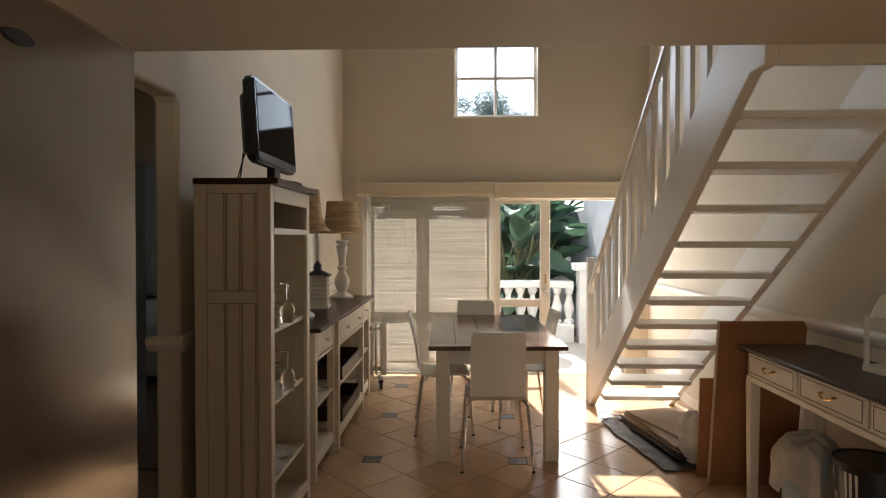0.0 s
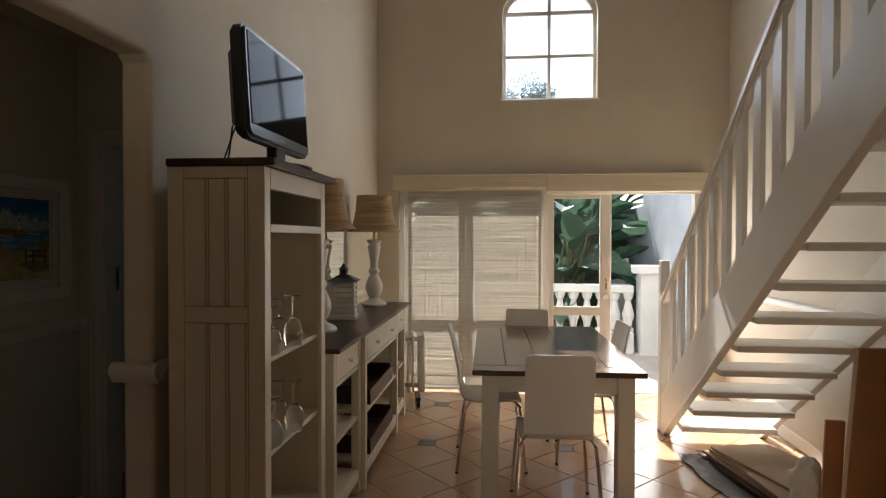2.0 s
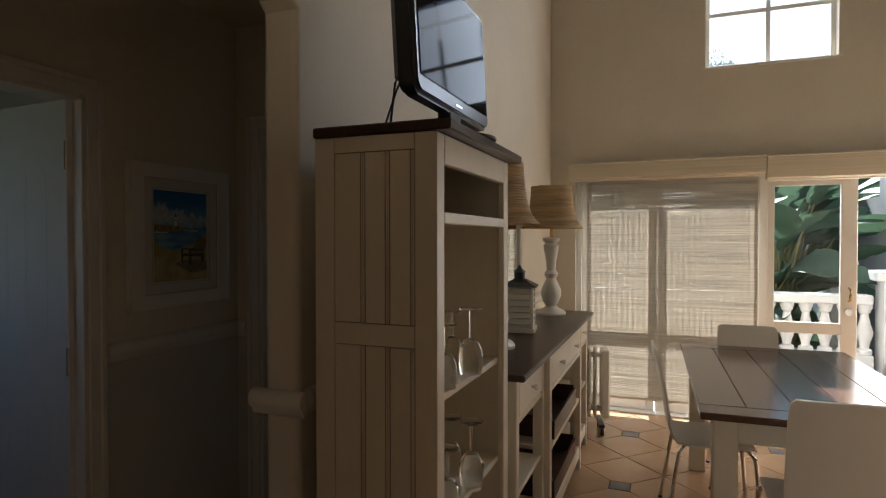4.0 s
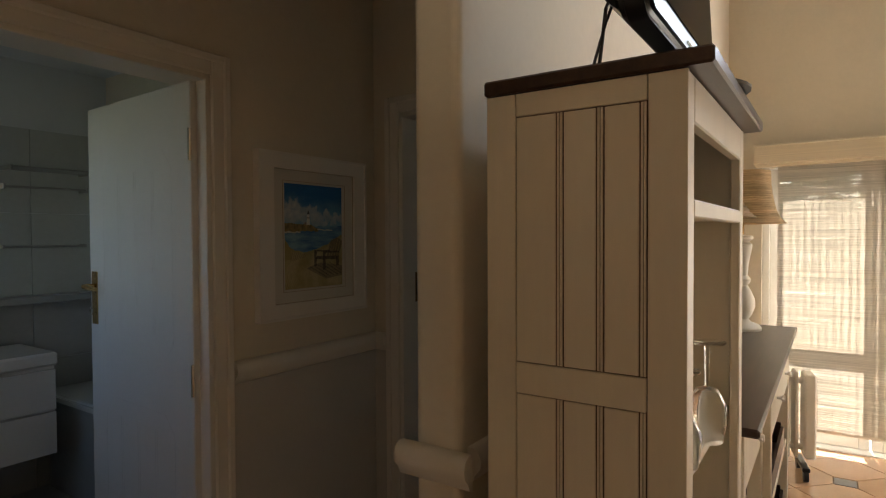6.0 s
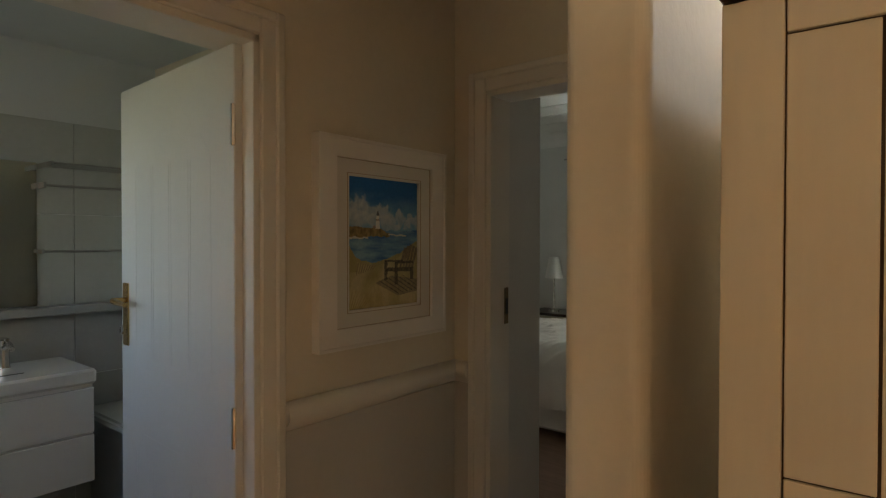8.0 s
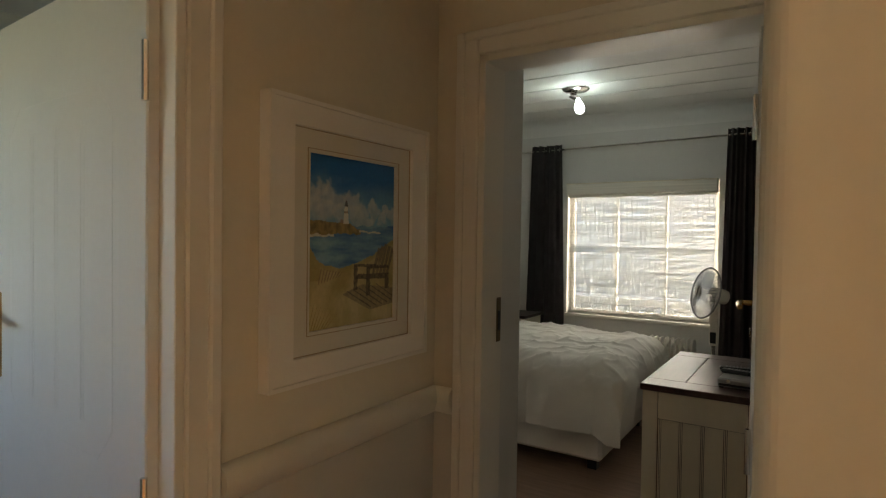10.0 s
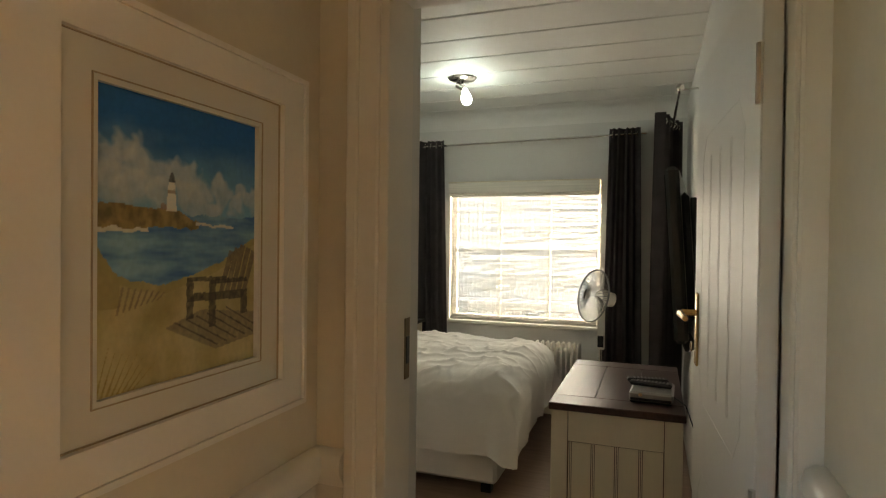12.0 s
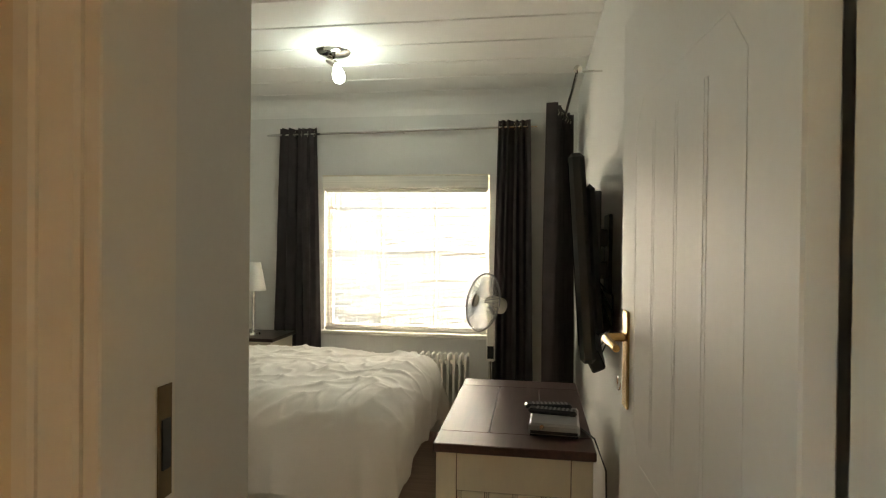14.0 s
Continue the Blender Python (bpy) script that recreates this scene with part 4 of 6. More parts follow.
# dining table
dt = thing("dining_table", pose(0.342, 4.53, 0, 0, 0, 1.8), "cream dining table with a brown plank top", "table")
tx, ty, tz = 0.45, 0.79, 0.765
for i in range(5):
    a = -tx + 0.0 + i * 0.18
    part("plank", boxes((a + 0.0012, a + 0.1788, -ty + 0.13, ty - 0.13, tz - 0.028, tz), bev=0.003), TABLEWOOD, dt)
for s in (-1, 1):
    y0, y1 = sorted((s * ty, s * (ty - 0.128)))
    part("plank", boxes((-tx, tx, y0, y1, tz - 0.028, tz), bev=0.004), TABLEWOOD, dt)
for s in (-1, 1):
    part("apron", boxes((-0.31, 0.31, s * 0.70 - 0.011, s * 0.70 + 0.011, tz - 0.13, tz - 0.028)), CREAM, dt)
    part("apron", boxes((s * 0.36 - 0.011, s * 0.36 + 0.011, -0.655, 0.655, tz - 0.13, tz - 0.028)), CREAM, dt)
    for q in (-1, 1):
        part("leg", boxes((s * 0.355 - 0.045, s * 0.355 + 0.045, q * 0.695 - 0.045, q * 0.695 + 0.045, 0, tz - 0.028), bev=0.005), CREAM, dt)


def chair(m, label, group="chairs round the dining table"):
    c = thing("dining_chair", m, label, "chair", group)
    # seat and back are one bent shell; back at -y, front at +y
    def sheet(rows, name):
        bm = bmesh.new()
        A = [[bm.verts.new((x, y + cv * (x / 0.18) ** 2, z)) for x in (-w, -w * 0.66, -w * 0.33, 0, w * 0.33, w * 0.66, w)] for w, y, z, cv in rows]
        for a, b in zip(A, A[1:]):
            for j in range(6):
                bm.faces.new((a[j], a[j + 1], b[j + 1], b[j]))
        bmesh.ops.recalc_face_normals(bm, faces=bm.faces)
        bmesh.ops.solidify(bm, geom=list(bm.faces), thickness=0.011)
        return part(name, bm, CHAIRW, c, smooth=50)
    sheet([(0.175, 0.2, 0.44, 0), (0.19, 0.17, 0.452, 0), (0.195, 0.05, 0.448, 0), (0.19, -0.08, 0.442, 0), (0.18, -0.145, 0.449, 0), (0.172, -0.17, 0.475, 0.004)], "seat")
    sheet([(0.172, -0.171, 0.476, 0.004), (0.17, -0.185, 0.52, 0.008), (0.17, -0.205, 0.66, 0.012), (0.17, -0.235, 0.80, 0.012), (0.166, -0.252, 0.872, 0.01), (0.15, -0.255, 0.888, 0.008)], "backrest")
    for s in (-1, 1):
        part("leg", tube(bmesh.new(), [(s * 0.1, 0.1, 0.432), (s * 0.16, 0.16, 0.43), (s * 0.185, 0.19, 0.40), (s * 0.215, 0.225, 0.008)], 0.0095, 10), CHROME, c)
        part("leg", tube(bmesh.new(), [(s * 0.1, -0.06, 0.432), (s * 0.17, -0.12, 0.43), (s * 0.192, -0.145, 0.40), (s * 0.222, -0.205, 0.008)], 0.0095, 10), CHROME, c)
        for y, x in ((0.225, 0.215), (-0.205, 0.222)):
            part("glide", lathe(bmesh.new(), [(0.011, 0), (0.011, 0.012)], 10, (s * x, y, 0)), BLACKPL, c)
    for y in (-0.07, 0.09):
        part("seat_bracket", boxes((-0.13, 0.13, y, y + 0.02, 0.425, 0.438), bev=0.002), CHROME, c)
    return c


chair(pose(0.35, 3.82, 0, 0, 0, 2), "white moulded plywood chair with chrome legs, back towards the kitchen")
chair(pose(-0.02, 4.5, 0, 0, 0, -86), "white moulded plywood chair with chrome legs, pushed in by the sideboard")
chair(pose(0.25, 5.14, 0, 0, 0, 178), "white moulded plywood chair with chrome legs, at the garden end")
chair(pose(0.63, 4.7, 0, 0, 0, 94), "white moulded plywood chair with chrome legs, beside the stairs")

# fridge
fr = thing("refrigerator", pose(-0.76, 0.68, 0), "tall brushed steel refrigerator with a blurred sheen", "refrigerator")
part("body", boxes((-0.33, 0.27, -0.33, 0.32, 0.02, 1.77), bev=0.01), mat("grey_fridge_side", (0.25, 0.24, 0.22), 0.5), fr)
part("door", boxes((0.275, 0.34, -0.33, 0.32, 0.06, 0.60), bev=0.012), STEEL, fr)
d2 = part("door", boxes((0.275, 0.34, -0.33, 0.32, 0.61, 1.78), bev=0.012), STEEL, fr)
hb2 = bmesh.new()
tube(hb2, [(0.338, -0.28, 0.75), (0.375, -0.28, 0.77), (0.375, -0.28, 1.23), (0.338, -0.28, 1.25)], 0.011, 10)
part("handle", hb2, CHROME, d2)
bdg = bmesh.new()
lathe(bdg, [(0.05, 0), (0.046, 0.004)], 24)
bmesh.ops.transform(bdg, matrix=pose(0.339, 0.05, 1.705, 0, 90, 0) @ Matrix.Diagonal((0.2, 0.55, 1, 1)), verts=bdg.verts)
part("badge", bdg, BLACKPL, d2)

# desk
dk = thing("console_desk", pose(1.935, 2.56, 0), "cream console desk with drawers and a dark wooden top", "desk")
part("top", boxes((-0.26, 0.18, -0.76, 0.76, 0.84, 0.865), bev=0.007), DARKWOOD, dk, "dark stained wooden top")
part("frame", boxes((-0.22, -0.19, -0.73, 0.73, 0.672, 0.70), (-0.19, 0.175, -0.73, -0.71, 0.68, 0.84), (-0.19, 0.175, 0.71, 0.73, 0.68, 0.84), (0.155, 0.175, -0.71, 0.71, 0.68, 0.84), (-0.21, -0.19, -0.73, 0.73, 0.70, 0.84), bev=0.002), CREAM, dk)
for i in range(3):
    a = -0.722 + i * 0.478
    dr = part("drawer", boxes((-0.228, -0.205, a + 0.006, a + 0.461, 0.71, 0.834), bev=0.005), CREAM, dk)
    # thin dark brown outline on the drawer front
    part("bead", boxes((-0.2295, -0.228, a + 0.025, a + 0.442, 0.726, 0.729), (-0.2295, -0.228, a + 0.025, a + 0.442, 0.815, 0.818), (-0.2295, -0.228, a + 0.025, a + 0.028, 0.726, 0.818), (-0.2295, -0.228, a + 0.439, a + 0.442, 0.726, 0.818)), GROOVE, dr)
    hb3 = bmesh.new()
    c = a + 0.233
    tube(hb3, [(-0.228, c - 0.045, 0.785), (-0.245, c - 0.045, 0.78), (-0.25, c - 0.02, 0.768), (-0.252, c, 0.765), (-0.25, c + 0.02, 0.768), (-0.245, c + 0.045, 0.78), (-0.228, c + 0.045, 0.785)], 0.0055, 8)
    lathe(hb3, [(0.014, 0), (0.014, 0.003)], 12, (-0.228, c - 0.045, 0.782)), lathe(hb3, [(0.014, 0), (0.014, 0.003)], 12, (-0.228, c + 0.045, 0.782))
    part("handle", hb3, BRASS, dr, "worn brass drop handle")
for x in (-0.195, 0.15):
    for y in (-0.705, 0.705):
        lg = bmesh.new()
        lo = [lg.verts.new((x + sx * 0.02, y + sy * 0.02, 0)) for sx, sy in ((-1, -1), (1, -1), (1, 1), (-1, 1))]
        hi = [lg.verts.new((x + sx * 0.027, y + sy * 0.027, 0.68)) for sx, sy in ((-1, -1), (1, -1), (1, 1), (-1, 1))]
        lg.faces.new(lo[::-1]), lg.faces.new(hi)
        for i in range(4):
            lg.faces.new((lo[i], lo[(i + 1) % 4], hi[(i + 1) % 4], hi[i]))
        part("leg", lg, CREAM, dk)

wl = thing("metal_lantern", pose(2.02, 2.60, 0.865, 0, 0, 10), "white pierced metal candle lantern on the desk", "lantern")
part("base", boxes((-0.085, 0.085, -0.085, 0.085, 0, 0.03), bev=0.004), CHAIRW, wl)
for x in (-0.072, 0.072):
    for y in (-0.072, 0.072):
        part("post", boxes((x - 0.009, x + 0.009, y - 0.009, y + 0.009, 0.03, 0.25), bev=0.002), CHAIRW, wl)
for s in (-1, 1):
    for ax in (0, 90):
        bm = bmesh.new()
        for a in range(9):
            t0, t1 = math.pi * a / 9, math.pi * (a + 1) / 9
            prism(bm, [(0.06 * math.cos(t0), 0.18 + 0.045 * math.sin(t0)), (0.06 * math.cos(t1), 0.18 + 0.045 * math.sin(t1)), (0.064 * math.cos(t1), 0.25), (0.064 * math.cos(t0), 0.25)], "y", s * 0.07 - 0.003, s * 0.07 + 0.003)
        bmesh.ops.transform(bm, matrix=pose(0, 0, 0, 0, 0, ax), verts=bm.verts)
        part("arch_panel", bm, CHAIRW, wl)
part("roof", lathe(bmesh.new(), [(0.125, 0.25), (0.12, 0.262), (0.085, 0.33), (0.03, 0.36), (0.02, 0.37), (0.02, 0.385)], 4), CHAIRW, wl)
rg2 = bmesh.new()
tube(rg2, [(0.035 * math.cos(a / 14 * 6.283), 0, 0.415 + 0.035 * math.sin(a / 14 * 6.283)) for a in range(14)], 0.003, 6, True)
part("ring", rg2, CHROME, wl)

# boards, sheets and paint gear under and beside the desk
bd = thing("hardboard_sheet", pose(1.84, 3.50, 0, 6.5, 0, 3), "brown hardboard sheet leaning against the desk end", "board")
part("sheet", boxes((-0.245, 0.26, -0.012, 0.012, 0, 0.99), bev=0.002), BOARD, bd)
part("edge_trim", boxes((-0.25, -0.246, -0.013, 0.013, 0, 0.99)), CARD, bd)
bd2 = thing("hardboard_offcut", pose(1.60, 3.60, 0, 5, 0, -6), "narrow brown board leaning beside the sheet", "board")
part("sheet", boxes((-0.03, 0.05, -0.01, 0.01, 0, 0.62), bev=0.002), BOARD, bd2)
rs = random.Random(12)
for i in range(6):
    pnl = thing("cardboard_panel", pose(1.66 + rs.uniform(-0.03, 0.03), 4.28 + rs.uniform(-0.04, 0.04), 0.012 + 0.016 * i, 0, 0, 10 + rs.uniform(-5, 5) + (5 if i == 5 else 0)), "flat cardboard panel on the floor by the stairs", "cardboard", "stacked cardboard panels")
    part("sheet", boxes((-0.2 + 0.012 * i, 0.26, -0.44 + 0.012 * i, 0.42, 0, 0.014), bev=0.002), DARKWOOD if i == 1 else CARD, pnl)
pb = thing("plastic_sheet", pose(1.58, 4.22, 0.0, 0, 0, 10), "crumpled black plastic sheet under the cardboard", "plastic sheet")
bm = bmesh.new()
bmesh.ops.create_grid(bm, x_segments=34, y_segments=34, size=0.5)
for v in bm.verts:
    x, y = v.co.x * 0.56, v.co.y * 1.06
    v.co = (x + 0.03 * noise.noise(Vector((x * 5, y * 5, 1))), y, 0.012 + 0.022 * abs(noise.noise(Vector((x * 9, y * 9, 2)))) * (1 if abs(x) > 0.2 or abs(y) > 0.35 else 0.2))
bmesh.ops.solidify(bm, geom=list(bm.faces), thickness=0.002)
part("sheet", bm, BINBAG, pb)


def fold(s, L, r, flare=0.04):
    """Along a cloth laid over an edge: how far out and how far down."""
    a = abs(s) - (L - r)
    if a <= 0:
        return s, 0.0
    q = r * math.pi / 2
    if a < q:
        return math.copysign(L - r + r * math.sin(a / r), s), r * (1 - math.cos(a / r))
    return math.copysign(L + flare * (a - q), s), r + (a - q)


def blob(bm, c, r, seed, amp=0.25, freq=2.2, flat=0.0):
    vs = bmesh.ops.create_icosphere(bm, subdivisions=4, radius=1)["verts"]
    for v in vs:
        d = v.co.normalized()
        k = 1 + amp * noise.noise(d * freq + Vector((seed, 0, 0))) + amp * 0.5 * abs(noise.noise(d * freq * 3 + Vector((0, seed, 0))))
        v.co = Vector((c[0] + d.x * r[0] * k, c[1] + d.y * r[1] * k, max(flat, c[2] + d.z * r[2] * k)))
    return bm


bg = thing("plastic_bag", pose(1.64, 3.83, 0.0), "crumpled white plastic bag standing by the boards", "plastic bag")
part("bag", blob(bmesh.new(), (0, 0, 0.15), (0.085, 0.11, 0.17), 3, 0.3, 2.2, 0.0), BAG, bg, smooth=85)


def bucket(m, r, h, body, label):
    b = thing("paint_bucket", m, label, "bucket", "paint buckets")
    part("body", lathe(bmesh.new(), [(r * 0.86, 0), (r * 0.88, 0.01), (r, h - 0.03), (r * 1.05, h - 0.028), (r * 1.05, h - 0.01), (r, h - 0.008)], 32), body, b)
    part("lid", lathe(bmesh.new(), [(r * 1.06, h - 0.01), (r * 1.06, h + 0.006), (r * 0.98, h + 0.006), (r * 0.96, h), (0.01, h)], 32), body, b)
    hb = bmesh.new()
    tube(hb, [(-r * 1.05 * math.cos(a), -r * 1.02 * math.sin(a) * 0.55 - 0.01, h - 0.05 - 0.12 * math.sin(a)) for a in [math.pi * i / 16 for i in range(17)]], 0.004, 6)
    part("handle", hb, CHAIRW, b)
    return b


b1 = bucket(pose(1.90, 2.54, 0, 0, 0, -70), 0.15, 0.50, BLACKPL, "black paint bucket with white drips and a wire handle")
for i, (a, w, z, hh) in enumerate(((-2.5, 0.06, 0.33, 0.035), (-2.2, 0.07, 0.26, 0.024), (-1.9, 0.04, 0.26, 0.022), (-2.4, 0.1, 0.19, 0.014))):
    bm = bmesh.new()
    for q in range(4):
        a0, a1 = a + w / 0.14 * q / 4, a + w / 0.14 * (q + 0.8 if i < 3 else q + 1) / 4
        rr = 0.151 * (0.89 + 0.11 * (z / 0.47))
        vs = [bm.verts.new((rr * math.cos(t), rr * math.sin(t), zz)) for t, zz in ((a0, z), (a1, z), (a1, z + hh), (a0, z + hh))]
        bm.faces.new(vs)
    part("label_bar", bm, CHAIRW, b1)
for a, l in ((-1.7, 0.12), (-1.55, 0.25), (-1.4, 0.1), (-2.7, 0.1)):
    part("paint_drip", tube(bmesh.new(), [(0.153 * math.cos(a), 0.153 * math.sin(a), 0.475), (0.147 * math.cos(a), 0.147 * math.sin(a), 0.475 - l)], [0.006, 0.004], 6), CHAIRW, b1)
bucket(pose(1.84, 2.90, 0, 0, 0, -60), 0.13, 0.43, mat("blue_grey_bucket", (0.35, 0.42, 0.46), 0.4), "pale paint bucket under a cloth")
cl = thing("dust_cloth", pose(1.84, 2.90, 0.44), "crumpled beige dust sheet draped over a bucket", "cloth")
cb3 = bmesh.new()
crow = []
for i in range(19):
    row = []
    for q in range(56):
        a, t = 6.2832 * q / 56, i / 18
        reach = 0.27 + 0.08 * math.cos(a - 3.7) + 0.05 * math.sin(a * 3) + 0.03 * math.sin(a * 8)
        out, down = fold(t * reach, 0.15, 0.05, 0.16)
        ripple = (0.03 * math.sin(6 * a + 2 * math.sin(3 * a)) + 0.016 * math.sin(13 * a)) * min(1.0, down * 9)
        n3 = Vector((out * math.cos(a) * 9, out * math.sin(a) * 9, down * 6))
        out += ripple + 0.02 * noise.noise(n3) * t
        row.append(cb3.verts.new((out * math.cos(a), out * math.sin(a), 0.05 * math.exp(-(out / 0.1) ** 2) + 0.012 - down + 0.035 * noise.noise(n3 * 1.3) + 0.02 * noise.noise(n3 * 3.1))))
    crow.append(row)
for ra, rb2 in zip(crow, crow[1:]):
    for q in range(56):
        cb3.faces.new((ra[q], ra[(q + 1) % 56], rb2[(q + 1) % 56], rb2[q]))
part("cloth", cb3, mat("dusty_beige_cloth", (0.58, 0.52, 0.44), 0.7, var=0.12, scale=12, fine=90, bump=0.4, dist=0.004, trans=0.15), cl, smooth=85)

# ---- lobby picture ----
pic = thing("framed_picture", pose(XP + 0.002, 3.176, 1.449), "beach painting with lighthouse in a wide white frame", "picture")


def rect_ring(bm, x0, x1, a0, b0, a1, b1):
    """A flat frame between two rectangles of half-sizes a (along y) and b (up)."""
    loops = [[bm.verts.new((x, sy * a, sz * b)) for sy, sz in ((-1, -1), (1, -1), (1, 1), (-1, 1))] for x, a, b in ((x0, a0, b0), (x1, a0, b0), (x1, a1, b1), (x0, a1, b1))]
    for P, Q in zip(loops, loops[1:] + loops[:1]):
        for i in range(4):
            bm.faces.new((P[i], P[(i + 1) % 4], Q[(i + 1) % 4], Q[i]))
    return bm


FRAMEW = mat("white_picture_frame", (0.86, 0.82, 0.76), 0.45, var=0.03, scale=5, bump=0.1)
part("frame", rect_ring(bmesh.new(), 0, 0.026, 0.266, 0.292, 0.20, 0.236), FRAMEW, pic)
part("frame_lip", rect_ring(bmesh.new(), 0.0255, 0.031, 0.266, 0.292, 0.257, 0.283), FRAMEW, pic)
part("mat_board", rect_ring(bmesh.new(), 0, 0.014, 0.20, 0.236, 0.1465, 0.1885), mat("white_mat_board", (0.72, 0.69, 0.62), 0.8, var=0.02), pic)
FILLET = mat("brown_fillet", (0.46, 0.36, 0.25), 0.6)
part("fillet", rect_ring(bmesh.new(), 0.014, 0.016, 0.155, 0.197, 0.1535, 0.1955), FILLET, pic)
part("fillet", rect_ring(bmesh.new(), 0.014, 0.017, 0.2, 0.236, 0.1985, 0.2345), FILLET, pic)
PW, PH = 0.147, 0.189


def inside(poly, u, v):
    hit = False
    for (a, b), (c, d) in zip(poly, poly[1:] + poly[:1]):
        if (b > v) != (d > v) and u < (c - a) * (v - b) / (d - b) + a:
            hit = not hit
    return hit


def mix3(a, b, k):
    k = max(0.0, min(1.0, k))
    return tuple(x + (y - x) * k for x, y in zip(a, b))


def fbm(u, v, s, seed):
    return noise.noise(Vector((u * s, v * s, seed))) + 0.5 * noise.noise(Vector((u * s * 2.1, v * s * 2.1, seed + 3))) + 0.25 * noise.noise(Vector((u * s * 4.3, v * s * 4.3, seed + 7)))


WOOD_D, WOOD_M = (0.045, 0.038, 0.03), (0.14, 0.11, 0.07)
STROKES = [([(0.37, 0.19), (0.70, 0.075), (1, 0.10), (1, 0.20), (0.6, 0.24)], (0.19, 0.16, 0.10))]
STROKES += [([(0.42 + 0.07 * i, 0.205 + 0.006 * i), (0.43 + 0.07 * i, 0.207 + 0.006 * i), (0.72 + 0.07 * i, 0.092 + 0.006 * i), (0.71 + 0.07 * i, 0.088 + 0.006 * i)], WOOD_D) for i in range(6)]
STROKES += [([(0.372, 0.61), (0.438, 0.61), (0.424, 0.715), (0.388, 0.715)], (0.66, 0.64, 0.58)), ([(0.388, 0.715), (0.426, 0.715), (0.423, 0.738), (0.408, 0.752), (0.393, 0.738)], (0.05, 0.05, 0.06)), ([(0.383, 0.675), (0.43, 0.675), (0.428, 0.688), (0.385, 0.688)], (0.25, 0.20, 0.16)), ([(0.34, 0.615), (0.38, 0.615), (0.38, 0.63), (0.355, 0.64), (0.34, 0.63)], (0.25, 0.16, 0.11))]
STROKES += [([(0.11 + 0.03 * i, 0.26 + 0.005 * i), (0.122 + 0.03 * i, 0.26 + 0.005 * i), (0.15 + 0.032 * i, 0.35 - 0.004 * i), (0.138 + 0.032 * i, 0.35 - 0.004 * i)], (0.2, 0.15, 0.08)) for i in range(8)]
STROKES += [([(0.72 + 0.045 * i, 0.30), (0.754 + 0.045 * i, 0.30), (0.835 + 0.045 * i, 0.485 - 0.012 * abs(i - 2)), (0.795 + 0.045 * i, 0.49 - 0.012 * abs(i - 2))], WOOD_M) for i in range(5)]
STROKES += [(o, WOOD_D) for o in ([(0.50, 0.35), (0.78, 0.345), (0.78, 0.362), (0.50, 0.367)], [(0.66, 0.335), (0.94, 0.335), (0.94, 0.352), (0.66, 0.352)], [(0.50, 0.21), (0.545, 0.21), (0.545, 0.36), (0.50, 0.36)], [(0.65, 0.165), (0.70, 0.165), (0.70, 0.345), (0.65, 0.345)], [(0.5, 0.275), (0.9, 0.265), (0.93, 0.30), (0.55, 0.305)], [(0.89, 0.2), (0.94, 0.2), (0.94, 0.3), (0.89, 0.3)])]
STROKES += [([(0.01 + 0.025 * i, 0.0), (0.022 + 0.025 * i, 0.0), (0.08 + 0.035 * i, 0.17 - 0.012 * i)], (0.27, 0.20, 0.05)) for i in range(8)]


PUFFS = [(0.02, 0.76, 0.08), (0.12, 0.80, 0.06), (0.22, 0.77, 0.07), (0.34, 0.75, 0.08), (0.50, 0.74, 0.06), (0.60, 0.70, 0.06), (0.74, 0.69, 0.055), (0.88, 0.71, 0.05), (1.0, 0.68, 0.06),
         (0.06, 0.69, 0.09), (0.20, 0.69, 0.07), (0.34, 0.67, 0.07), (0.52, 0.66, 0.07), (0.68, 0.64, 0.05), (0.85, 0.645, 0.05)]


